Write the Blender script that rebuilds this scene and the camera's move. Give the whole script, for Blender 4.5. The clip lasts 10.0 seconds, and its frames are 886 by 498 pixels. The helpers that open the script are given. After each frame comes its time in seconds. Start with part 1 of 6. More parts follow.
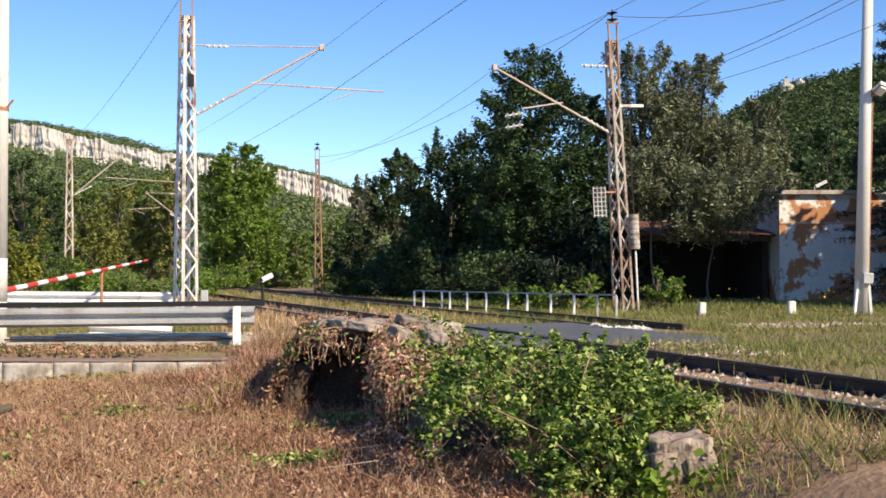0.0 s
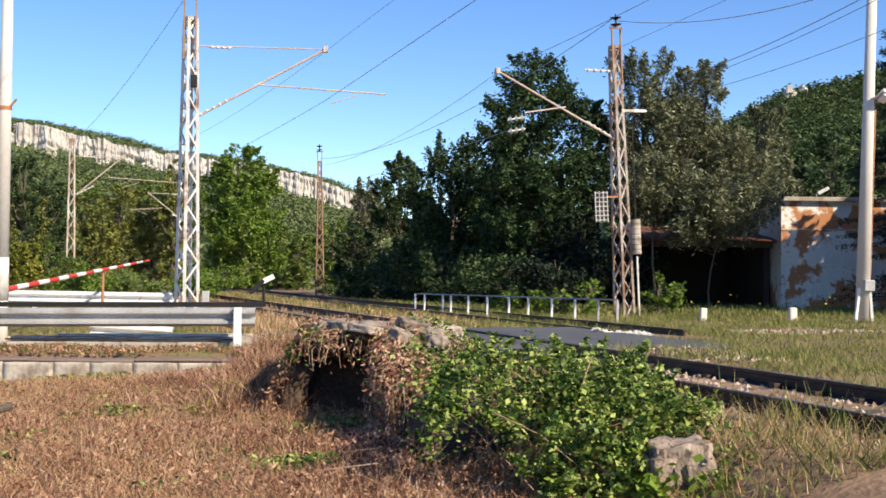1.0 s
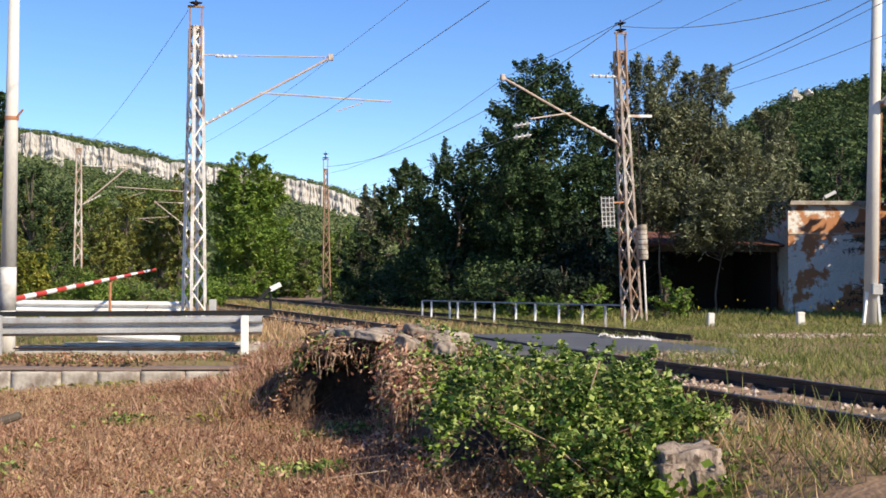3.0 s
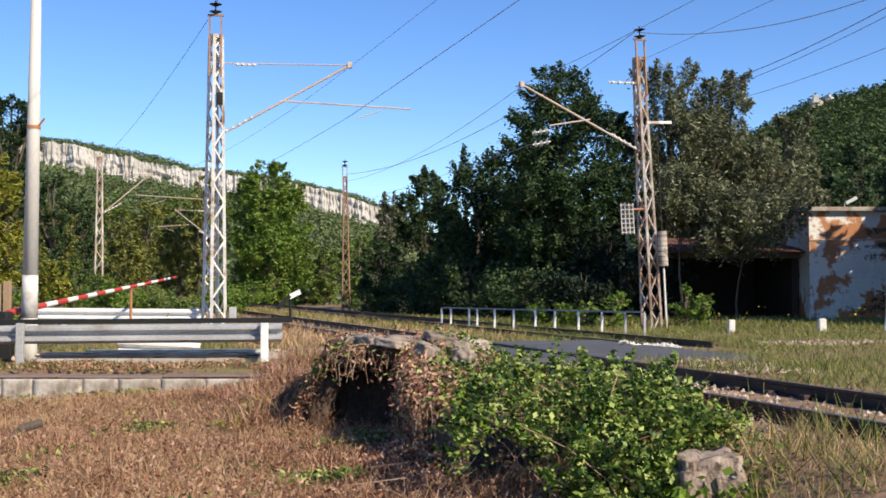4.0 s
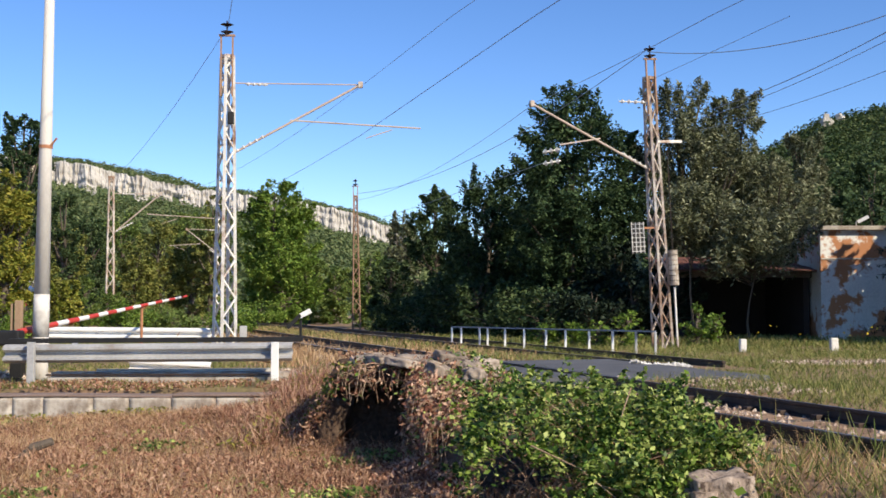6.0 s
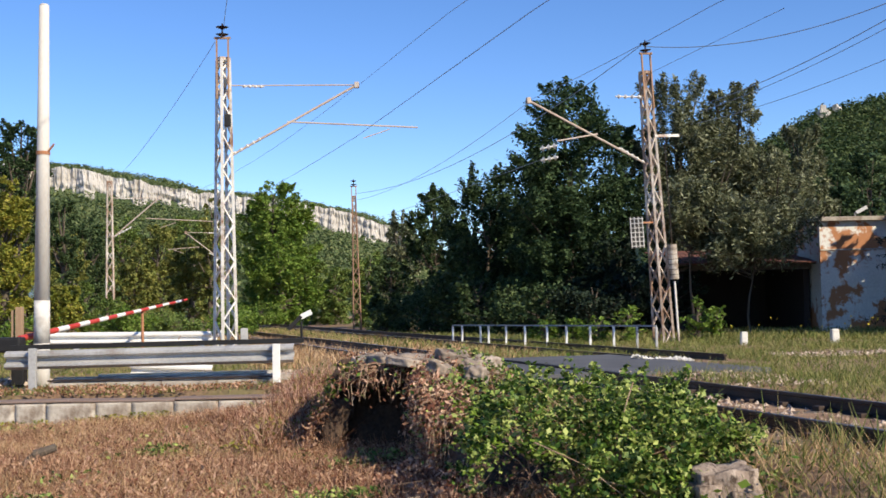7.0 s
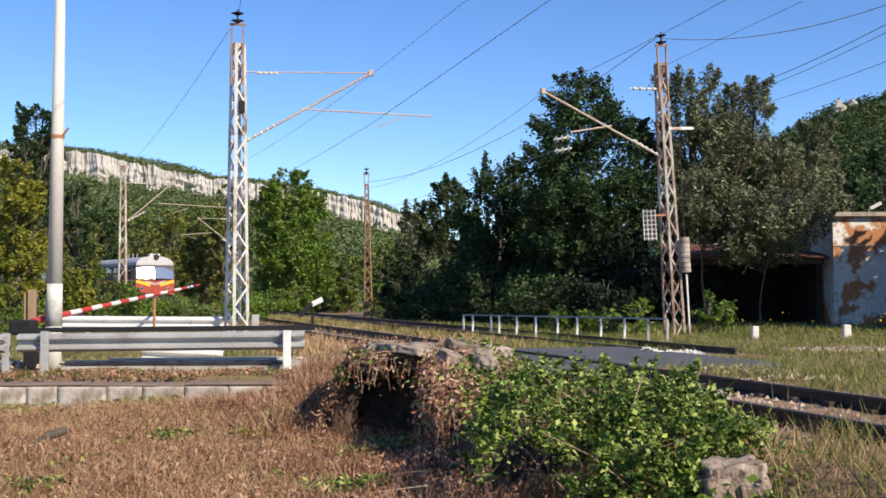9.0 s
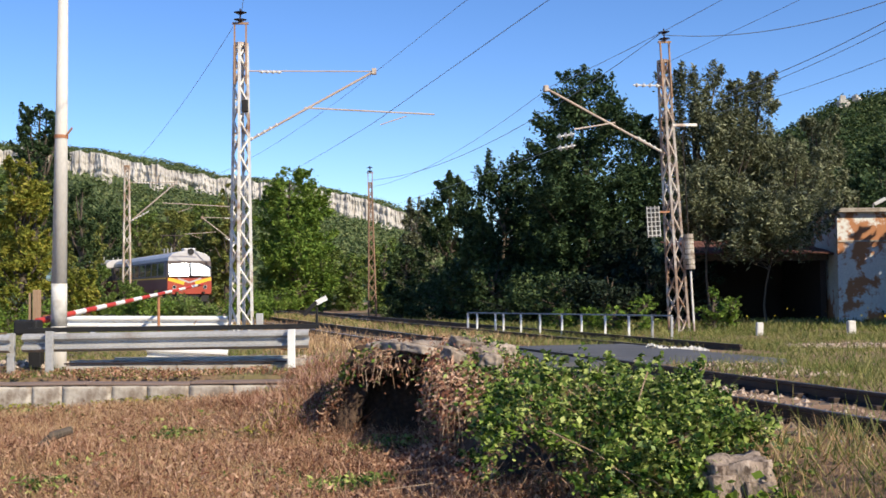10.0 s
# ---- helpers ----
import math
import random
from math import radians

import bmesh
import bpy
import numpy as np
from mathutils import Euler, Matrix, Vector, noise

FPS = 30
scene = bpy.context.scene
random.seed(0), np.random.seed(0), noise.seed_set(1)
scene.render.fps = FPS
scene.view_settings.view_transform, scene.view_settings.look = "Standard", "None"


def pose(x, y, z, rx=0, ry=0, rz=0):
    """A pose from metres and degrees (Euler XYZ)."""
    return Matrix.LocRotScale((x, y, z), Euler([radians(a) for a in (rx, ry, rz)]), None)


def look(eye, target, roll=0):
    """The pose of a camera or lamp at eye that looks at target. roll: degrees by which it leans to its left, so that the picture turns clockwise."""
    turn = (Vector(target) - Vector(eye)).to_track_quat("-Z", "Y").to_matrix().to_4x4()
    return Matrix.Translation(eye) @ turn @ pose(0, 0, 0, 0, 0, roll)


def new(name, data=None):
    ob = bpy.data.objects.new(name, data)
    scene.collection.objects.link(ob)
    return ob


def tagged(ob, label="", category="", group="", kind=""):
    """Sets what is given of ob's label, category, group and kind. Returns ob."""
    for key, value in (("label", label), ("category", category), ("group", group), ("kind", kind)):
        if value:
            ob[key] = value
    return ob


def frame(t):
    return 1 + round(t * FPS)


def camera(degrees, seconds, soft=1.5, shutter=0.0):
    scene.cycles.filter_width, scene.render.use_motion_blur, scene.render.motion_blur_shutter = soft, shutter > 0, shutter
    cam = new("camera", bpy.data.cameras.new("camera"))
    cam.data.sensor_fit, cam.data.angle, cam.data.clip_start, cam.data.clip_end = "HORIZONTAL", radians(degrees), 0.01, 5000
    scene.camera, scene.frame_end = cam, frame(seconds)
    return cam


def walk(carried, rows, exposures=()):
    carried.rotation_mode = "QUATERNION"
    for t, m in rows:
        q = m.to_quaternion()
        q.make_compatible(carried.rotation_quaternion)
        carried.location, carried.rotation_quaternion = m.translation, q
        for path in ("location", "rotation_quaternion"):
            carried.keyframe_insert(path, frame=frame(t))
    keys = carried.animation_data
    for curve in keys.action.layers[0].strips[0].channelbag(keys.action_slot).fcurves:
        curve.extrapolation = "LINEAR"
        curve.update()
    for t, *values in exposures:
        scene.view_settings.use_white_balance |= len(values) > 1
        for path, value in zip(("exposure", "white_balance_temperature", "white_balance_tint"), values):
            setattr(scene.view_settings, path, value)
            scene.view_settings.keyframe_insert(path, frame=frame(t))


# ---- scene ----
cam = camera(42.0, 10.0, soft=1.65)
EYE = Vector((0.0, 0.0, 1.05))
# the camera stands on one spot and is turned by the one who holds it
TURNS = [
    (0.0, 90.957, 0.068, -1.879),
    (0.5, 91.050, -0.329, -1.785),
    (1.0, 91.114, -0.485, -1.815),
    (1.5, 91.130, -0.282, -1.771),
    (2.0, 91.297, -0.074, -1.801),
    (2.2, 91.320, -0.200, -1.790),
    (3.3, 91.600, 0.020, -1.240),
    (3.5, 91.726, -0.029, -0.945),
    (4.0, 91.801, 0.035, -0.524),
    (4.5, 91.921, 0.163, -0.341),
    (5.0, 91.964, 0.136, -0.132),
    (5.5, 92.070, 0.000, 0.000),
    (6.0, 92.748, 0.020, -0.010),
    (6.2, 92.820, 0.000, -0.080),
    (7.3, 92.638, 1.350, 0.050),
    (7.5, 92.638, 0.882, 0.104),
    (8.0, 92.461, 0.084, 0.223),
    (8.5, 92.305, 0.164, 0.433),
    (9.0, 92.156, 0.212, 0.562),
    (9.5, 92.081, -0.068, 0.666),
    (10.0, 92.057, 0.507, 0.766),
]
EXPOSURES = [(0.0, 0.60, 6850, 10), (2.0, 0.60, 6830, 10), (3.5, 0.44, 6580, 10), (10.0, 0.39, 6560, 10)]
walk(cam, [(t, pose(*EYE, rx, ry, rz)) for t, rx, ry, rz in TURNS], EXPOSURES)

# ---- light: a morning sun from behind and to the right, clear sky ----
SUN_AZ, SUN_EL = radians(134), radians(34)
world = bpy.data.worlds.new("sky")
scene.world = world
world.use_nodes = True
wn = world.node_tree.nodes
sky = wn.new("ShaderNodeTexSky")
sky.sky_type = "NISHITA"
sky.sun_disc = False
sky.sun_elevation, sky.sun_rotation = SUN_EL, SUN_AZ
sky.air_density, sky.dust_density, sky.ozone_density = 0.75, 0.0, 3.5
wn["Background"].inputs["Strength"].default_value = 0.138
deep = wn.new("ShaderNodeHueSaturation")
deep.inputs["Saturation"].default_value, deep.inputs["Hue"].default_value = 1.17, 0.508
world.node_tree.links.new(sky.outputs[0], deep.inputs["Color"])
world.node_tree.links.new(deep.outputs[0], wn["Background"].inputs["Color"])
sun = new("sun", bpy.data.lights.new("sun", "SUN"))
sun.data.energy, sun.data.angle, sun.data.color = 5.0, radians(0.5), (1.0, 0.89, 0.70)
to_sun = Vector((math.sin(SUN_AZ) * math.cos(SUN_EL), math.cos(SUN_AZ) * math.cos(SUN_EL), math.sin(SUN_EL)))
sun.matrix_world = look(to_sun * 50, (0, 0, 0))


# ---- materials ----
def ramp_node(nt, stops):
    r = nt.nodes.new("ShaderNodeValToRGB")
    e = r.color_ramp.elements
    while len(e) < len(stops):
        e.new(0.5)
    for el, (p, c) in zip(e, stops):
        el.position, el.color = p, (*c, 1)
    return r


def mat(name, colours, scale=4.0, fine=40.0, rough=0.8, metal=0.0, bump=0.3, dist=0.01, island=0.0, each=0.0,
        through_light=0.0, stain=None, stain_scale=1.5, stain_at=(0.5, 0.62), stretch=(1, 1, 1), spec=0.4):
    """A surface: colours mixed by coarse and fine noise in metres, a bump, and stains with soft edges."""
    m = bpy.data.materials.new(name)
    m.use_nodes = True
    nt = m.node_tree
    n, l = nt.nodes, nt.links
    b = n["Principled BSDF"]
    geo = n.new("ShaderNodeNewGeometry")
    tex = n.new("ShaderNodeTexCoord")
    mp = n.new("ShaderNodeMapping")
    mp.inputs["Scale"].default_value = stretch
    l.new(tex.outputs["Object"], mp.inputs[0])
    big = n.new("ShaderNodeTexNoise")
    big.inputs["Scale"].default_value, big.inputs["Detail"].default_value = scale, 6
    small = n.new("ShaderNodeTexNoise")
    small.inputs["Scale"].default_value, small.inputs["Detail"].default_value = fine, 4
    l.new(mp.outputs[0], big.inputs["Vector"])
    l.new(mp.outputs[0], small.inputs["Vector"])
    mix = n.new("ShaderNodeMath")
    mix.operation = "MULTIPLY_ADD"
    mix.inputs[1].default_value, mix.inputs[2].default_value = 0.45, 0.0
    l.new(small.outputs[0], mix.inputs[0])
    add = n.new("ShaderNodeMath")
    add.operation = "MULTIPLY_ADD"
    add.inputs[1].default_value = 0.55
    l.new(big.outputs[0], add.inputs[0])
    l.new(mix.outputs[0], add.inputs[2])
    value = add.outputs[0]
    if island or each:
        if island:
            rnd = geo.outputs["Random Per Island"]
        else:
            rnd = n.new("ShaderNodeObjectInfo").outputs["Random"]
        k = island or each
        sub = n.new("ShaderNodeMath")
        sub.operation = "MULTIPLY_ADD"
        sub.inputs[1].default_value, sub.inputs[2].default_value = k, -k / 2
        l.new(rnd, sub.inputs[0])
        a2 = n.new("ShaderNodeMath")
        l.new(value, a2.inputs[0])
        l.new(sub.outputs[0], a2.inputs[1])
        value = a2.outputs[0]
    steps = len(colours)
    rp = ramp_node(nt, [(0.28 + 0.44 * i / max(1, steps - 1), c) for i, c in enumerate(colours)])
    l.new(value, rp.inputs[0])
    colour = rp.outputs[0]
    if stain:
        sn = n.new("ShaderNodeTexNoise")
        sn.inputs["Scale"].default_value, sn.inputs["Detail"].default_value = stain_scale, 8
        sn.inputs["Roughness"].default_value = 0.65
        l.new(mp.outputs[0], sn.inputs["Vector"])
        sr = ramp_node(nt, [(stain_at[0], (0, 0, 0)), (stain_at[1], (1, 1, 1))])
        l.new(sn.outputs[0], sr.inputs[0])
        mx = n.new("ShaderNodeMix")
        mx.data_type = "RGBA"
        l.new(sr.outputs[0], mx.inputs["Factor"])
        l.new(colour, mx.inputs["A"])
        mx.inputs["B"].default_value = (*stain, 1)
        colour = mx.outputs["Result"]
    l.new(colour, b.inputs["Base Color"])
    b.inputs["Roughness"].default_value, b.inputs["Metallic"].default_value = rough, metal
    b.inputs["Specular IOR Level"].default_value = spec
    if bump:
        bp = n.new("ShaderNodeBump")
        bp.inputs["Strength"].default_value, bp.inputs["Distance"].default_value = bump, dist
        l.new(value if not island else small.outputs[0], bp.inputs["Height"])
        l.new(bp.outputs[0], b.inputs["Normal"])
    if through_light:
        tr = n.new("ShaderNodeBsdfTranslucent")
        l.new(colour, tr.inputs["Color"])
        ms = n.new("ShaderNodeMixShader")
        ms.inputs[0].default_value = through_light
        l.new(b.outputs[0], ms.inputs[1])
        l.new(tr.outputs[0], ms.inputs[2])
        l.new(ms.outputs[0], n["Material Output"].inputs["Surface"])
    return m


def leaf_mat(name, colours, scale=0.6, light=0.25, rough=0.6, vary=0.4):
    return mat(name, colours, scale=scale, fine=3.0, rough=rough, bump=0, island=vary, through_light=light, spec=0.18)


M = {}
M["earth"] = mat("dry_earth_and_thatch", [(0.11, 0.068, 0.04), (0.25, 0.155, 0.092), (0.39, 0.26, 0.16)], 0.9, 18, 0.95, bump=0.9, dist=0.04, stain=(0.11, 0.11, 0.035), stain_scale=0.22, stain_at=(0.5, 0.66))
M["ballast"] = mat("ballast_stone", [(0.18, 0.12, 0.085), (0.40, 0.29, 0.22), (0.60, 0.48, 0.38)], 1.2, 26, 0.95, bump=1.0, dist=0.05, island=0.8)
M["asphalt"] = mat("worn_asphalt", [(0.055, 0.057, 0.063), (0.09, 0.092, 0.10), (0.13, 0.13, 0.135)], 0.9, 90, 0.85, bump=0.4, dist=0.005)
M["rail"] = mat("rail_steel", [(0.018, 0.014, 0.013), (0.045, 0.03, 0.024), (0.08, 0.05, 0.035)], 3, 60, 0.6, 0.3, bump=0.3)
M["rail_top"] = mat("worn_rail_head", [(0.12, 0.11, 0.11), (0.2, 0.19, 0.18)], 2, 50, 0.3, 0.9, bump=0.1)
M["sleeper"] = mat("weathered_sleeper", [(0.07, 0.055, 0.045), (0.15, 0.12, 0.10)], 3, 30, 0.95, bump=0.6, each=0.5)
M["concrete"] = mat("weathered_concrete", [(0.30, 0.26, 0.22), (0.45, 0.40, 0.34), (0.58, 0.53, 0.46)], 1.6, 24, 0.92, bump=0.6, stain=(0.17, 0.12, 0.085), stain_scale=2.6, stain_at=(0.46, 0.66), each=0.2)
M["coping"] = mat("dark_coping_concrete", [(0.16, 0.11, 0.09), (0.27, 0.20, 0.17)], 2, 30, 0.95, bump=0.6)
M["pole"] = mat("pale_concrete_pole", [(0.46, 0.425, 0.385), (0.56, 0.53, 0.485), (0.62, 0.59, 0.545)], 1.5, 40, 0.85, bump=0.25, stretch=(1, 1, 0.3), stain=(0.40, 0.33, 0.27), stain_scale=2.5, stain_at=(0.58, 0.75))
M["limewash"] = mat("flaked_limewash", [(0.58, 0.55, 0.51), (0.68, 0.66, 0.62)], 4, 40, 0.9, bump=0.3, stain=(0.44, 0.41, 0.37), stain_scale=3, stain_at=(0.42, 0.6))
M["galv"] = mat("galvanised_steel", [(0.30, 0.29, 0.28), (0.44, 0.43, 0.42), (0.56, 0.55, 0.53)], 1.2, 20, 0.55, 0.25, bump=0.1, stain=(0.30, 0.24, 0.19), stain_scale=2.0, stain_at=(0.6, 0.75))
M["silver"] = mat("silver_paint_on_steel", [(0.52, 0.49, 0.45), (0.70, 0.67, 0.62), (0.78, 0.76, 0.72)], 1.4, 20, 0.6, 0.1, bump=0.2, stain=(0.25, 0.12, 0.06), stain_scale=1.6, stain_at=(0.52, 0.66))
M["rustpaint"] = mat("rusting_painted_steel", [(0.16, 0.085, 0.05), (0.30, 0.19, 0.13), (0.46, 0.38, 0.31)], 1.3, 22, 0.8, 0.1, bump=0.3, stain=(0.68, 0.64, 0.58), stain_scale=0.9, stain_at=(0.44, 0.62))
M["rust_mast"] = mat("brown_rust", [(0.17, 0.09, 0.055), (0.30, 0.18, 0.115), (0.42, 0.28, 0.19)], 1.2, 20, 0.85, bump=0.3)
M["rust"] = mat("rust", [(0.20, 0.075, 0.035), (0.36, 0.16, 0.08), (0.45, 0.24, 0.14)], 4, 40, 0.9, bump=0.4)
M["white"] = mat("white_paint", [(0.68, 0.67, 0.64), (0.8, 0.79, 0.77)], 2, 30, 0.55, bump=0.15, stain=(0.5, 0.46, 0.4), stain_scale=3, stain_at=(0.6, 0.75))
M["red"] = mat("red_paint", [(0.42, 0.035, 0.025), (0.56, 0.06, 0.04)], 3, 30, 0.5, bump=0.1)
M["black"] = mat("black_iron", [(0.012, 0.012, 0.013), (0.03, 0.028, 0.027)], 5, 50, 0.6, 0.3, bump=0.3)
M["wood"] = mat("weathered_wood", [(0.24, 0.15, 0.09), (0.40, 0.28, 0.18)], 3, 40, 0.9, bump=0.5, stretch=(4, 4, 0.5))
M["porcelain"] = mat("brown_porcelain", [(0.02, 0.012, 0.01), (0.05, 0.025, 0.02)], 8, 40, 0.2, bump=0)
M["pale_porcelain"] = mat("pale_insulator", [(0.5, 0.48, 0.45), (0.7, 0.68, 0.65)], 8, 40, 0.3, bump=0)
M["wire"] = mat("oxidised_copper_wire", [(0.24, 0.29, 0.36), (0.30, 0.35, 0.42)], 3, 30, 0.7, 0.0, bump=0)
M["rock"] = mat("limestone_cliff", [(0.27, 0.245, 0.215), (0.44, 0.41, 0.37), (0.55, 0.52, 0.48)], 0.05, 0.4, 0.95, bump=0.8, dist=1.5, stain=(0.40, 0.28, 0.18), stain_scale=0.028, stain_at=(0.57, 0.70), stretch=(1, 1, 0.42))
M["stone"] = mat("rubble_stone", [(0.17, 0.13, 0.10), (0.31, 0.25, 0.20), (0.42, 0.35, 0.29)], 5, 30, 0.95, bump=0.8, dist=0.02, each=0.3, stain=(0.10, 0.07, 0.05), stain_scale=7, stain_at=(0.52, 0.66))
M["stump"] = mat("broken_stone", [(0.13, 0.095, 0.075), (0.29, 0.225, 0.18), (0.48, 0.40, 0.33)], 7, 40, 0.95, bump=0.9, dist=0.02, stain=(0.06, 0.04, 0.03), stain_scale=9, stain_at=(0.52, 0.64), stretch=(1.3, 1.3, 0.8))
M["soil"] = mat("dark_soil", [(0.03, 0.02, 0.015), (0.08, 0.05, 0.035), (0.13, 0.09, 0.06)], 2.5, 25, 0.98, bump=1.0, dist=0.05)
M["hill"] = mat("wooded_slope", [(0.035, 0.06, 0.022), (0.06, 0.09, 0.032), (0.10, 0.12, 0.045)], 0.03, 0.35, 0.98, bump=1.0, dist=2.0)
M["bark"] = mat("bark", [(0.06, 0.045, 0.035), (0.15, 0.12, 0.09)], 2, 25, 0.95, bump=0.8, stretch=(3, 3, 0.6))
M["twig"] = mat("dead_twigs", [(0.16, 0.09, 0.055), (0.30, 0.19, 0.12), (0.42, 0.31, 0.22)], 2, 20, 0.95, bump=0.3, island=0.5)
M["plaster"] = mat("flaking_plaster", [(0.52, 0.52, 0.50), (0.70, 0.69, 0.65), (0.78, 0.76, 0.71)], 0.9, 14, 0.92, bump=0.4, stain=(0.42, 0.19, 0.09), stain_scale=0.85, stain_at=(0.49, 0.53))
# near-black: the shade inside the shed is put into the wall colour
M["brick_shade"] = mat("shade_dark_wall", [(0.022, 0.016, 0.015), (0.05, 0.035, 0.03)], 0.8, 14, 0.95, bump=0.5)
M["roof"] = mat("old_red_tiles", [(0.09, 0.04, 0.032), (0.19, 0.075, 0.055)], 0.8, 10, 0.9, bump=0.6, each=0.4)
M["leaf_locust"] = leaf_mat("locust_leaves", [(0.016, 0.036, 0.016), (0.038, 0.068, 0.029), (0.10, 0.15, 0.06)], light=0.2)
M["leaf_willow"] = leaf_mat("willow_leaves", [(0.055, 0.066, 0.032), (0.125, 0.138, 0.07), (0.33, 0.34, 0.21)], scale=0.9, light=0.2, vary=0.45)
M["leaf_bright"] = leaf_mat("walnut_leaves", [(0.075, 0.135, 0.02), (0.14, 0.225, 0.036), (0.24, 0.31, 0.065)], light=0.3)
M["leaf_yellow"] = leaf_mat("yellowing_leaves", [(0.12, 0.145, 0.024), (0.235, 0.255, 0.042), (0.42, 0.36, 0.07)], light=0.3)
M["leaf_mid"] = leaf_mat("mixed_leaves", [(0.075, 0.125, 0.03), (0.15, 0.215, 0.052), (0.25, 0.29, 0.085)], light=0.3)
M["leaf_far"] = leaf_mat("far_leaves", [(0.075, 0.11, 0.045), (0.125, 0.165, 0.062), (0.20, 0.22, 0.09)], scale=0.05)
M["leaf_hill"] = leaf_mat("oak_scrub_leaves", [(0.03, 0.058, 0.022), (0.062, 0.098, 0.036), (0.12, 0.15, 0.055)], scale=0.05, vary=0.5)
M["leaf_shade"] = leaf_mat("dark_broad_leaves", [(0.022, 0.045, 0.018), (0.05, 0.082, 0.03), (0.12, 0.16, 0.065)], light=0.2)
M["leaf_olive"] = leaf_mat("olive_leaves", [(0.095, 0.12, 0.03), (0.19, 0.215, 0.056), (0.33, 0.31, 0.09)], light=0.3)
# spruce's own colour; on the shrubs it stands in for deep shade
M["leaf_spruce_and_shade"] = leaf_mat("spruce_needles_and_shaded_leaves", [(0.012, 0.022, 0.014), (0.025, 0.04, 0.022)], light=0.1)
M["leaf_bramble"] = leaf_mat("bramble_leaves", [(0.026, 0.062, 0.010), (0.11, 0.185, 0.03), (0.37, 0.42, 0.12)], scale=3, rough=0.45, vary=0.65, light=0.16)
M["leaf_lime"] = leaf_mat("pale_green_leaves", [(0.16, 0.25, 0.03), (0.26, 0.36, 0.06)], scale=2, light=0.4)
M["leaf_dead"] = leaf_mat("dead_leaves", [(0.14, 0.06, 0.035), (0.32, 0.17, 0.105), (0.50, 0.32, 0.21)], scale=1.5, light=0.15, rough=0.9, vary=0.6)
M["leaf_russet"] = leaf_mat("russet_leaves", [(0.13, 0.05, 0.032), (0.32, 0.155, 0.10), (0.58, 0.38, 0.27)], scale=1.8, light=0.12, rough=0.85, vary=0.6)
M["straw"] = leaf_mat("dry_grass", [(0.26, 0.15, 0.08), (0.44, 0.28, 0.15), (0.60, 0.43, 0.25)], scale=0.8, light=0.2, rough=0.85, vary=0.6)
M["grass"] = leaf_mat("green_grass", [(0.085, 0.12, 0.025), (0.18, 0.20, 0.055), (0.34, 0.30, 0.12)], scale=0.5, light=0.25, rough=0.7, vary=0.6)
M["flower"] = leaf_mat("yellow_flowers", [(0.55, 0.42, 0.03), (0.7, 0.55, 0.06)], light=0.3)


# ---- geometry helpers ----
def link_mesh(me, name, material, parent=None, label="", smooth=False):
    me.materials.append(material)
    if smooth:
        me.polygons.foreach_set("use_smooth", [True] * len(me.polygons))
    ob = new(name, me)
    if parent is not None:
        ob.parent = parent
    if label:
        ob["label"] = label
    return ob


def part(name, bm, material, parent, label=""):
    me = bpy.data.meshes.new(name)
    bm.to_mesh(me)
    bm.free()
    return link_mesh(me, name, material, parent, label)


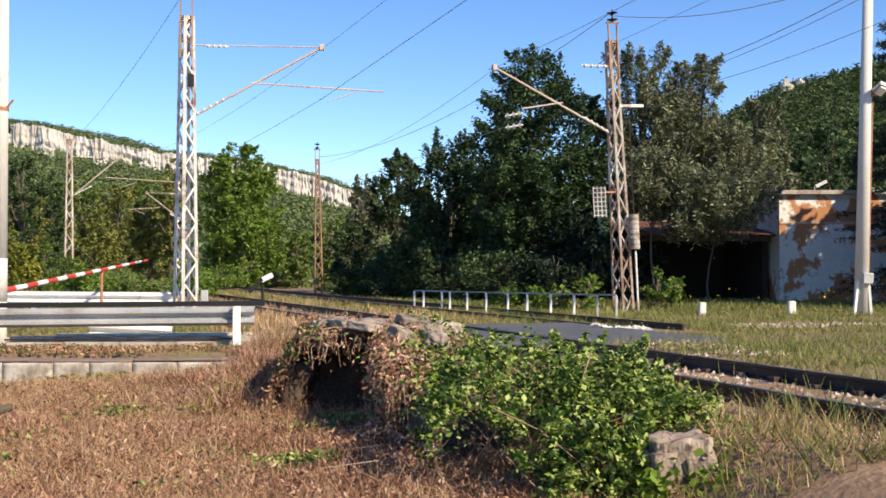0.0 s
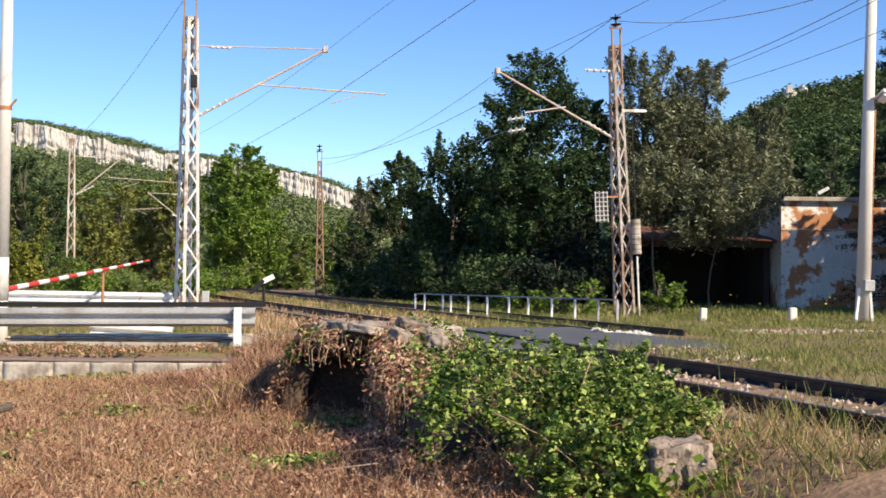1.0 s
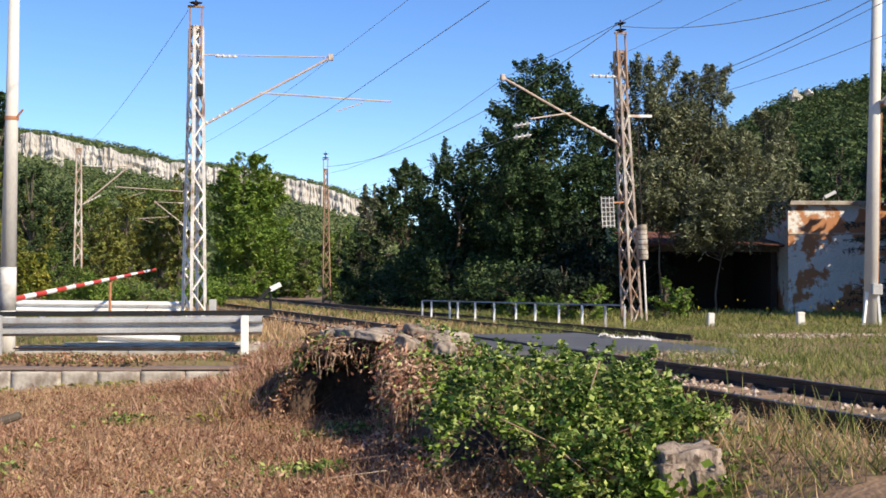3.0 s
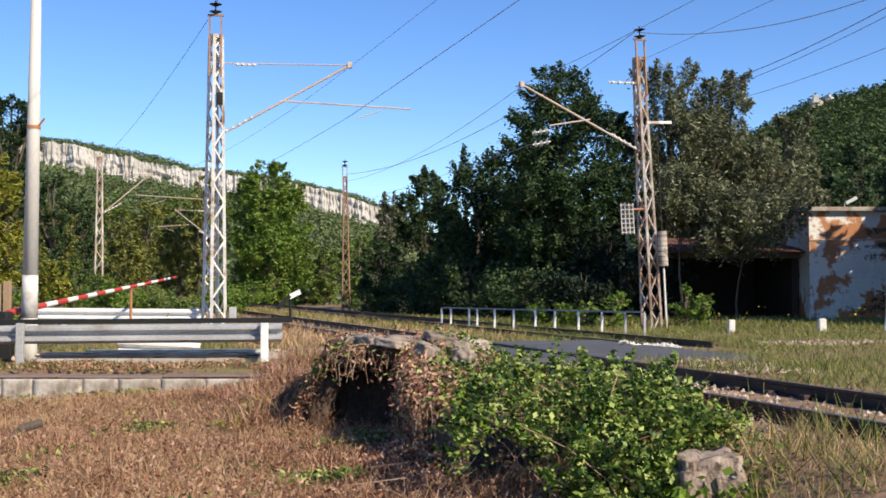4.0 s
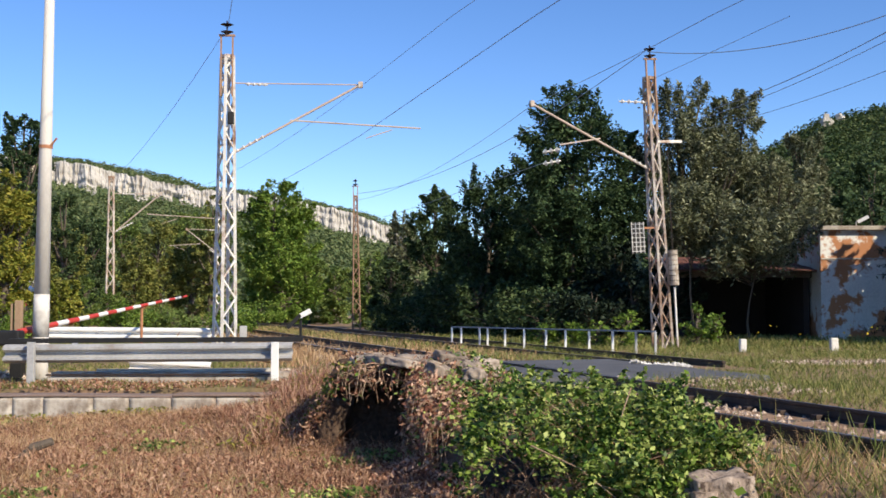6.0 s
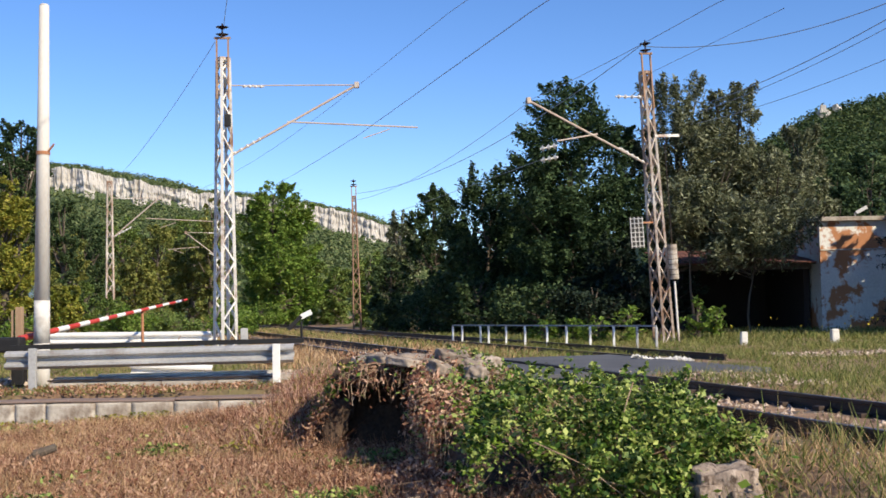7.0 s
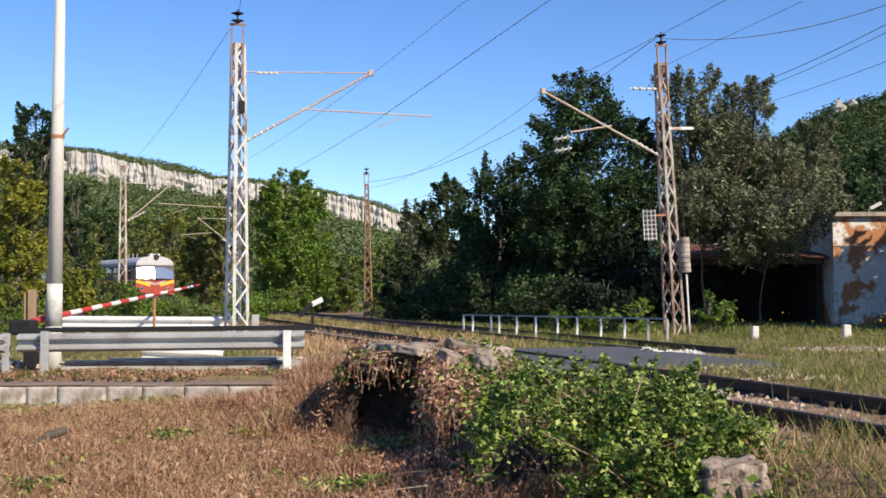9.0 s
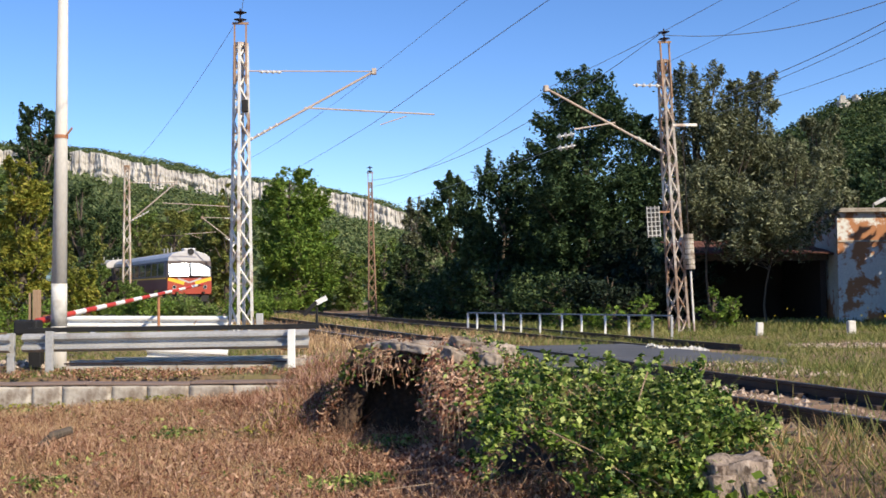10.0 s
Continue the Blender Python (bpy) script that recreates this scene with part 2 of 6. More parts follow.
class Geo:
    """Collects boxes, tubes and sweeps into one mesh."""

    def __init__(self):
        self.v, self.f = [], []

    def add(self, verts, faces):
        k = len(self.v)
        self.v += [tuple(p) for p in verts]
        self.f += [tuple(i + k for i in q) for q in faces]
        return self

    def box(self, c, s, m=None):
        hx, hy, hz = s[0] / 2, s[1] / 2, s[2] / 2
        pts = [Vector((x, y, z)) for z in (-hz, hz) for y in (-hy, hy) for x in (-hx, hx)]
        if m is not None:
            pts = [m.to_3x3() @ p for p in pts]
        pts = [p + Vector(c) for p in pts]
        return self.add(pts, [(0, 2, 3, 1), (4, 5, 7, 6), (0, 1, 5, 4), (2, 6, 7, 3), (0, 4, 6, 2), (1, 3, 7, 5)])

    def tube(self, p, q, r, r2=None, n=6, caps=True):
        p, q = Vector(p), Vector(q)
        r2 = r if r2 is None else r2
        d = (q - p).normalized()
        u = d.orthogonal().normalized()
        w = d.cross(u)
        ring = [math.cos(2 * math.pi * i / n) * u + math.sin(2 * math.pi * i / n) * w for i in range(n)]
        fs = [(i, (i + 1) % n, n + (i + 1) % n, n + i) for i in range(n)]
        if caps:
            fs += [tuple(range(n))[::-1], tuple(range(n, 2 * n))]
        return self.add([p + a * r for a in ring] + [q + a * r2 for a in ring], fs)

    def bar(self, p, q, w, h):
        """A flat or square bar from p to q."""
        p, q = Vector(p), Vector(q)
        d = q - p
        m = d.to_track_quat("X", "Z").to_matrix()
        return self.box((p + q) / 2, (d.length, w, h), m)

    def lathe(self, p, axis, profile, n=12):
        """profile: (distance along axis, radius)."""
        for (a, ra), (b, rb) in zip(profile, profile[1:]):
            self.tube(Vector(p) + Vector(axis) * a, Vector(p) + Vector(axis) * b, ra, rb, n)
        return self

    def sweep(self, pts, profile, closed=True):
        """Profile (sideways, up) carried along pts, level."""
        pts = [Vector(p) for p in pts]
        n, verts = len(profile), []
        for i, p in enumerate(pts):
            d = pts[min(i + 1, len(pts) - 1)] - pts[max(i - 1, 0)]
            side = Vector((d.y, -d.x, 0)).normalized()
            verts += [p + side * a + Vector((0, 0, b)) for a, b in profile]
        fs = []
        m = n if closed else n - 1
        for i in range(len(pts) - 1):
            fs += [(i * n + j, i * n + (j + 1) % n, (i + 1) * n + (j + 1) % n, (i + 1) * n + j) for j in range(m)]
        if closed:
            fs += [tuple(range(n)), tuple(range((len(pts) - 1) * n, len(pts) * n))[::-1]]
        return self.add(verts, fs)

    def make(self, name, material, parent=None, label="", smooth=False, bevel=0.0):
        me = bpy.data.meshes.new(name)
        me.from_pydata(self.v, [], self.f)
        bm = bmesh.new()
        bm.from_mesh(me)
        bmesh.ops.recalc_face_normals(bm, faces=bm.faces)
        if bevel:
            bmesh.ops.bevel(bm, geom=bm.edges[:], offset=bevel, segments=2, affect="EDGES", profile=0.6)
        bm.to_mesh(me)
        bm.free()
        return link_mesh(me, name, material, parent, label, smooth)


def rock(name, size, material, parent, m, rough=0.18, label="", seed=0.0, worn=0.25):
    """A broken stone: a box cut finely and worn by noise."""
    bm = bmesh.new()
    bmesh.ops.create_cube(bm, size=1.0)
    bmesh.ops.subdivide_edges(bm, edges=bm.edges[:], cuts=7, use_grid_fill=True)
    bm.normal_update()
    small = min(size)
    o = Vector((seed, seed * 0.7, 0))
    for v in bm.verts:
        p = v.co.copy()
        q = Vector((p.x * size[0], p.y * size[1], p.z * size[2]))
        k = 1 - worn * max(0.0, p.length - 0.55)
        push = rough * small * (0.9 * noise.noise(q * 3.0 / small ** 0.5 + o) + 0.6 * noise.noise(q * 9.0 / small ** 0.5 + o))
        v.co = q * k + v.normal * push
    for face in bm.faces:
        face.smooth = True
    ob = part(name, bm, material, parent, label)
    ob.matrix_basis = m
    return ob


def quads(name, arr, material, parent=None, label=""):
    """Many loose four-cornered leaves or blades: arr is (n, 4, 3)."""
    n = len(arr)
    me = bpy.data.meshes.new(name)
    me.vertices.add(4 * n)
    me.vertices.foreach_set("co", np.ascontiguousarray(arr, dtype=np.float32).ravel())
    me.loops.add(4 * n)
    me.loops.foreach_set("vertex_index", np.arange(4 * n, dtype=np.int32))
    me.polygons.add(n)
    me.polygons.foreach_set("loop_start", np.arange(0, 4 * n, 4, dtype=np.int32))
    me.update(calc_edges=True)
    return link_mesh(me, name, material, parent, label)


def thing(name, x, y, z, label, category, group="", kind="", rz=0.0):
    ob = new(name)
    ob.matrix_basis = pose(x, y, z, 0, 0, rz)
    ob.empty_display_size = 0.2
    return tagged(ob, label, category, group, kind)


rng = np.random.default_rng(7)


def unit(n):
    v = rng.normal(size=(n, 3))
    return v / np.linalg.norm(v, axis=1)[:, None]


def leaves(centres, size, slim=0.5, up=0.4, hang=0.0):
    """A rhombic leaf at each centre, turned at random; hang bends them downwards."""
    n = len(centres)
    nor = unit(n)
    nor[:, 2] = np.abs(nor[:, 2]) + up
    nor /= np.linalg.norm(nor, axis=1)[:, None]
    a = np.cross(nor, unit(n))
    a[:, 2] -= hang
    a /= np.linalg.norm(a, axis=1)[:, None] + 1e-9
    b = np.cross(nor, a)
    b /= np.linalg.norm(b, axis=1)[:, None] + 1e-9
    s = (size * rng.uniform(0.6, 1.35, n))[:, None]
    return np.stack([centres - a * s / 2, centres + b * s * slim / 2, centres + a * s / 2, centres - b * s * slim / 2], axis=1)


def blades(base, height, width, lean=0.35):
    """Grass blades that stand on base points."""
    n = len(base)
    ang = rng.uniform(0, 2 * np.pi, n)
    side = np.stack([np.cos(ang), np.sin(ang), np.zeros(n)], 1) * (width * rng.uniform(0.6, 1.4, n))[:, None]
    h = height * rng.uniform(0.45, 1.3, n)
    tip = np.stack([rng.normal(0, lean, n) * h, rng.normal(0, lean, n) * h, h], 1)
    return np.stack([base - side, base + side, base + tip + side * 0.2, base + tip - side * 0.2], axis=1)


# ---- the lie of the land ----
TRACK = [(11.84, -15.0), (8.64, -5.0), (5.44, 5.0), (2.24, 15.0), (-0.96, 25.0), (-2.56, 30.0), (-5.9, 40.0), (-9.9, 52.0), (-14.2, 66.0),
         (-19.05, 78.5), (-25.0, 89.5), (-33.0, 101.0), (-45.0, 114.0), (-65.0, 131.0), (-95.0, 149.0), (-135.0, 165.0)]


def centre_line(step=0.5):
    pts = []
    T = [Vector((x, y, 0)) for x, y in TRACK]
    for i in range(len(T) - 1):
        p0, p1, p2, p3 = T[max(i - 1, 0)], T[i], T[i + 1], T[min(i + 2, len(T) - 1)]
        n = max(2, int((p2 - p1).length / step))
        for k in range(n):
            t = k / n
            pts.append(0.5 * (2 * p1 + (p2 - p0) * t + (2 * p0 - 5 * p1 + 4 * p2 - p3) * t * t + (3 * p1 - p0 - 3 * p2 + p3) * t ** 3))
    return pts + [T[-1]]


LINE = centre_line()
LEN = [0.0]
for a_, b_ in zip(LINE, LINE[1:]):
    LEN.append(LEN[-1] + (b_ - a_).length)


def along(s):
    """Place and heading on the track's centre line at s metres from its near end."""
    i = int(np.searchsorted(LEN, s)) - 1
    i = min(max(i, 0), len(LINE) - 2)
    k = (s - LEN[i]) / (LEN[i + 1] - LEN[i])
    d = (LINE[i + 1] - LINE[i]).normalized()
    return LINE[i].lerp(LINE[i + 1], k), d


def shifted(offset, lo=0, hi=None):
    """The centre line moved sideways (right as one looks away)."""
    out = []
    for i, p in enumerate(LINE):
        d = (LINE[min(i + 1, len(LINE) - 1)] - LINE[max(i - 1, 0)]).normalized()
        out.append(p + Vector((d.y, -d.x, 0)) * offset)
    return out[lo:hi]


_ly = np.array([p.y for p in LINE])
_lx = np.array([p.x for p in LINE])


def off_track(x, y):
    """Metres to the right (+) or left (-) of the first track's centre."""
    return (x - np.interp(y, _ly, _lx)) * 0.95


def smooth(a, b, v):
    t = np.clip((v - a) / (b - a), 0, 1)
    return t * t * (3 - 2 * t)


WALL_Y = 17.6


def ground_z(x, y):
    x, y = np.asarray(x, float), np.asarray(y, float)
    d = off_track(x, y)
    foot = smooth(14.2, 17.2, y)
    low = -0.65 + 0.5 * smooth(-3.0, -1.7, d) + foot * (0.16 * smooth(-4.6, -2.6, x) - 0.10 * smooth(-4.0, -7.0, x))
    high = -0.28 + 0.1 * smooth(-6, -2, d)
    low = low + 0.40 * np.exp(-((x + 1.85) / 0.6) ** 2 - ((y - 14.3) / 1.3) ** 2)
    past = np.where(x < -2.2, (y > WALL_Y + 0.22) * 1.0, smooth(12.8, 15.8, y))
    z = low * (1 - past) + high * past
    z = np.where(d > -1.9, np.maximum(z, -0.16), z)
    z = z + 0.06 * smooth(2, 12, d) * (y > 4)
    z = z - 0.5 * smooth(34, 60, y) * smooth(2.5, 6, np.abs(d - 2.0))
    lift = smooth(13, 15.5, y) * (1 - smooth(23.5, 27, y)) * smooth(0.8, 1.0, d) * (1 - smooth(2.9, 3.4, d))
    z = z * (1 - lift) - 0.065 * lift
    bump = 0.035 * np.sin(x * 1.7 + 1.3 * np.sin(y * 0.9)) * np.cos(y * 1.3 + np.sin(x * 0.7))
    return z + np.where(np.abs(d - 2.1) < 4.2, 0.2, 1.0) * bump


# ---- ground ----
def axis_steps(*spans):
    out = []
    for a, b, s in spans:
        out.append(np.arange(a, b, s))
    return np.concatenate(out + [[spans[-1][1]]])


def build_ground():
    xs = axis_steps((-3000, -200, 400), (-200, -40, 10), (-40, -12, 1), (-12, 14, 0.2), (14, 40, 1), (40, 200, 10), (200, 3000, 400))
    ys = axis_steps((-3000, -100, 400), (-100, -10, 10), (-10, 5, 1), (5, 34, 0.2), (34, 140, 2), (140, 400, 20), (400, 4500, 300))
    X, Y = np.meshgrid(xs, ys)
    Z = ground_z(X, Y)
    nx, ny = len(xs), len(ys)
    v = np.stack([X.ravel(), Y.ravel(), Z.ravel()], 1)
    i = np.arange(nx * ny).reshape(ny, nx)
    f = np.stack([i[:-1, :-1], i[:-1, 1:], i[1:, 1:], i[1:, :-1]], -1).reshape(-1, 4)
    me = bpy.data.meshes.new("ground")
    me.from_pydata(v.tolist(), [], f.tolist())
    g = link_mesh(me, "ground", M["earth"], smooth=True)
    tagged(g, "dry summer ground of earth and thatch, greener beside the tracks", "ground", kind="structure")


build_ground()


# ---- tracks ----
RAIL = [(-0.07, -0.155), (0.07, -0.155), (0.07, -0.14), (0.012, -0.12), (0.012, -0.04), (0.036, -0.03), (0.036, -0.004), (0.03, 0.0), (-0.03, 0.0), (-0.036, -0.004), (-0.036, -0.03), (-0.012, -0.04), (-0.012, -0.12), (-0.07, -0.14)]


def build_track(offset, z, lo, hi, label):
    t = thing("railway_track", 0, 0, 0, label, "railway track", "railway tracks", "structure")
    bed = [p + Vector((0, 0, z)) for p in shifted(offset, lo, hi)]
    g = Geo().sweep(bed, [(-1.75, -0.33), (-1.35, -0.185), (1.35, -0.185), (1.75, -0.33)], closed=False)
    g.make("ballast_bed", M["ballast"], t, "rusty grey ballast bed")
    for side in (-0.7525, 0.7525):
        pts = [p + Vector((0, 0, z)) for p in shifted(offset + side, lo, hi)]
        r = Geo().sweep(pts, RAIL).make("rail", M["rail"], t, "dark steel rail")
        Geo().sweep([p + Vector((0, 0, 0.002)) for p in pts], [(-0.024, 0), (0.024, 0), (0.024, 0.001), (-0.024, 0.001)]).make("rail_head", M["rail_top"], r, "rail head worn by wheels")
    me = clip = None
    s = LEN[lo] + 0.3
    while s < LEN[min(hi, len(LEN) - 1)] and s < LEN[lo] + 75:
        p, d = along(s)
        right = Vector((d.y, -d.x, 0))
        if me is None:
            ob = Geo().box((0, 0, -0.07), (2.5, 0.24, 0.14)).make("sleeper", M["sleeper"], t, bevel=0.012)
            me = ob.data
        else:
            ob = new("sleeper", me)
            ob.parent = t
        q = p + right * offset
        ob.matrix_basis = pose(q.x, q.y, z - 0.153 + 0.012 * math.sin(s * 7), 0, 0, math.degrees(math.atan2(right.y, right.x)) + math.sin(s * 13) * 1.2)
        if s < LEN[lo] + 24 and offset == 0.0:
            for side in (-0.7525, 0.7525):
                for e in (-0.11, 0.11):
                    if clip is None:
                        c = Geo().box((0, 0, 0.02), (0.13, 0.11, 0.05)).make("rail_clip", M["rail"], ob, bevel=0.008)
                        clip = c.data
                    else:
                        c = new("rail_clip", clip)
                        c.parent = ob
                    c.matrix_basis = pose(side + e, 0, 0.01)
        s += 0.65
    # loose ballast stones near the camera
    n = 20000 if offset == 0.0 else 8000
    k = rng.integers(lo, min(hi, lo + 75), n)
    P = np.array([tuple(p) for p in shifted(offset)])[k]
    P[:, 0] += rng.uniform(-1.65, 1.65, n)
    P[:, 1] += rng.uniform(-0.25, 0.25, n)
    dd = np.abs((P[:, 0] - np.interp(P[:, 1], _ly, _lx)) * 0.95 - offset)
    P = P[(np.abs(dd - 0.7525) > 0.09)]
    dd = np.abs((P[:, 0] - np.interp(P[:, 1], _ly, _lx)) * 0.95 - offset)
    P[:, 2] = z - 0.17 - np.clip(dd - 1.3, 0, 1) * 0.35
    stones("ballast_stones", P, 0.06, M["ballast"], t)
    return t


def stones(name, P, size, material, parent=None):
    """Loose angular stones: squashed, turned octahedra."""
    n = len(P)
    base = np.array([(1, 0, 0), (-1, 0, 0), (0, 1, 0), (0, -1, 0), (0, 0, 1), (0, 0, -1)], float)
    faces = np.array([(0, 2, 4), (2, 1, 4), (1, 3, 4), (3, 0, 4), (2, 0, 5), (1, 2, 5), (3, 1, 5), (0, 3, 5)])
    V = base[None] * rng.uniform(0.5, 1.3, (n, 6, 1)) * (size * rng.uniform(0.4, 1.2, n))[:, None, None]
    a = rng.uniform(0, 6.28, n)
    c, s = np.cos(a)[:, None], np.sin(a)[:, None]
    V = np.stack([V[..., 0] * c - V[..., 1] * s, V[..., 0] * s + V[..., 1] * c, V[..., 2] * 0.75], -1) + P[:, None, :]
    F = (faces[None] + (np.arange(n) * 6)[:, None, None]).reshape(-1, 3)
    me = bpy.data.meshes.new(name)
    me.from_pydata(V.reshape(-1, 3).tolist(), [], F.tolist())
    ob = link_mesh(me, name, material, parent)
    ob["kind"] = "stuff"
    return ob


build_track(0.0, 0.0, 14, len(LINE), "railway track with dark rails on weathered sleepers and pale ballast")
build_track(4.25, -0.02, min(range(len(LINE)), key=lambda i: abs(LINE[i].y - 20.5)), 200, "second railway track half sunk in grass beside the first")


# ---- asphalt crossing ----
def build_crossing():
    t = thing("level_crossing", 0, 0, 0, "grey worn asphalt road over the railway tracks", "road", kind="structure")
    # between and beside the rails, cut by the rail grooves
    def strip(a, b, name, z=-0.03, start=16.9):
        i0 = min(range(len(LINE)), key=lambda i: abs(LINE[i].y - start))
        i1 = min(range(len(LINE)), key=lambda i: abs(LINE[i].y - 22.6))
        L, R = shifted(a, i0, i1), shifted(b, i0, i1)
        g = Geo()
        n = len(L)
        rows = []
        for p, q in zip(L, R):
            rows += [(p.x, p.y, z), (q.x, q.y, z)]
        low = [(x, y, z - 0.25) for x, y, z in rows]
        fs = [(2 * i, 2 * i + 1, 2 * i + 3, 2 * i + 2) for i in range(n - 1)]
        k = 2 * n
        fs += [(2 * i, 2 * i + 2, k + 2 * i + 2, k + 2 * i) for i in range(n - 1)] + [(2 * i + 1, k + 2 * i + 1, k + 2 * i + 3, 2 * i + 3) for i in range(n - 1)]
        fs += [(0, k, k + 1, 1), (2 * n - 2, 2 * n - 1, k + 2 * n - 1, k + 2 * n - 2)]
        g.add(rows + low, fs).make(name, M["asphalt"], t)
    strip(-1.9, -0.80, "asphalt_strip", -0.04)
    strip(-0.66, 0.66, "asphalt_strip")
    strip(0.80, 3.38, "asphalt_strip", -0.03, 16.4)


build_crossing()


# ---- retaining wall, kerb and road edge ----
def build_wall():
    w = thing("retaining_wall", 0, 0, 0, "low weathered concrete block retaining wall with a dark coping", "retaining wall", kind="structure")
    Geo().box((-7.8, WALL_Y + 0.16, -0.75), (11.4, 0.2, 0.8)).make("wall_core", M["soil"], w)
    x, i = -13.4, 0
    while x < -2.2:
        L = 0.62 + 0.16 * math.sin(i * 2.7)
        rock("block", (L - 0.004, 0.22, 0.34), M["concrete"], w, pose(x + L / 2, WALL_Y - 0.02 + 0.008 * math.sin(i * 5.1), -0.525, math.sin(i * 3.3) * 0.8, math.sin(i * 2.1) * 0.5, math.sin(i * 1.9) * 0.6), 0.035, "", i * 1.7, 0.04)
        rock("block", (L - 0.004, 0.24, 0.34), M["concrete"], w, pose(x + L / 2 + 0.25, WALL_Y - 0.03, -0.868, 0, 0, math.sin(i * 1.3) * 0.6), 0.035, "", i * 1.7 + 1, 0.04)
        x += L
        i += 1
    x, i = -13.4, 0
    while x < -2.4:
        L = 1.55 + 0.2 * math.sin(i * 1.3)
        ob = Geo().box((0, 0, 0), (L - 0.012, 0.40, 0.035)).make("coping_slab", M["coping"], w, bevel=0.012)
        ob.matrix_basis = pose(x + L / 2, WALL_Y + 0.07, -0.325 + 0.008 * math.sin(i * 2.3), 0, math.sin(i * 4.1) * 0.5, math.sin(i * 1.7) * 0.6)
        x += L
        i += 1
    k = thing("kerb", 0, 0, 0, "weathered grey concrete kerb with a steel edge under the crash barrier", "kerb", kind="structure")
    x, i = -6.6, 0
    while x < -2.9:
        ob = Geo().box((0, 0, 0), (0.93, 0.16, 0.34)).make("kerb_stone", M["concrete"], k, bevel=0.012)
        ob.matrix_basis = pose(x + 0.47, 19.42, -0.33 + 0.006 * math.sin(i * 2), 0, 0.3 * math.sin(i), 0.3 * math.sin(i * 1.7))
        x += 0.935
        i += 1
    Geo().bar((-6.62, 19.36, -0.125), (-2.86, 19.36, -0.115), 0.1, 0.025).make("steel_edge", M["rail"], k, "dark rusty steel edge")
    Geo().bar((-5.9, 19.78, -0.075), (-2.86, 19.78, -0.06), 0.09, 0.05).make("pale_edge", M["limewash"], k, "whitewashed edge strip")
    Geo().box((-4.5, 19.66, -0.24), (4.2, 0.3, 0.3)).make("kerb_bed", M["concrete"], k, bevel=0.01)


build_wall()


# ---- crash barriers ----
def w_beam(p, q, material, name, parent):
    """A two-wave steel beam from p to q, 31 cm high, its waves towards -y."""
    prof = [(0.0, 0.155), (-0.03, 0.15), (-0.115, 0.105), (-0.115, 0.065), (0.0, 0.018), (0.0, -0.018), (-0.115, -0.065), (-0.115, -0.105), (-0.03, -0.15), (0.0, -0.155)]
    back = [(a + 0.006, b) for a, b in prof[::-1]]
    return Geo().sweep([Vector(p), Vector(p).lerp(Vector(q), 0.5), Vector(q)], [(-a, b) for a, b in prof + back]).make(name, material, parent)


def build_barriers():
    b = thing("crash_barrier", -2.77, 19.35, -0.22, "grey galvanised two-wave crash barrier on white posts", "crash barrier", "crash barriers")
    w_beam((-4.52, -0.07, 0.45), (0.2, -0.07, 0.485), M["galv"], "beam", b)
    w_beam((-0.1, -0.09, 0.485), (0.28, -0.1, 0.49), M["galv"], "end_beam", b)
    for x in (-4.02, 0.0):
        Geo().box((x, -0.25, 0.28), (0.12, 0.09, 0.74)).make("post", M["white" if x > -1 else "galv"], b, "white painted post", bevel=0.008)
    Geo().bar((-4.5, 0.06, 0.66), (0.42, 0.06, 0.69), 0.09, 0.08).make("top_rail", M["black"], b, "dark steel rail along the top")
    Geo().tube((0.0, -0.02, 0.27), (-0.34, 0.0, 0.35), 0.012).make("brace", M["rust"], b)
    far = thing("crash_barrier", -11.2, 19.35, -0.22, "grey galvanised crash barrier section, dented, on a steel post", "crash barrier", "crash barriers")
    w_beam((-2.4, -0.07, 0.43), (3.7, -0.07, 0.44), M["galv"], "beam", far)
    for x in (-1.2, 3.66):
        Geo().box((x, 0.03, 0.26), (0.12, 0.09, 0.7)).make("post", M["galv"], far, bevel=0.008)
    w = thing("crash_barrier", -5.7, 28.6, -0.25, "white painted crash barrier beam beyond the road", "crash barrier", "crash barriers")
    w_beam((-4.05, -0.05, 0.60), (0.0, -0.05, 0.56), M["white"], "beam", w)
    low = thing("low_rail", -5.05, 22.2, -0.36, "short white painted rail lying on low stones", "rail")
    w_beam((-0.95, 0, 0.24), (0.62, 0, 0.15), M["white"], "beam", low)
    for x in (-0.6, 0.45):
        rock("stone", (0.3, 0.2, 0.2), M["stone"], low, pose(x, 0.08, 0.03, 0, 0, 20), 0.2, "", x)
    for x in (-3.4, -0.3):
        Geo().box((x, 0.04, 0.27), (0.12, 0.1, 0.56)).make("post", M["white"], w, bevel=0.008)
    Geo().tube((-0.9, -0.12, 0.44), (-0.75, -0.12, 0.66), 0.01).make("strap", M["rust"], w)


build_barriers()


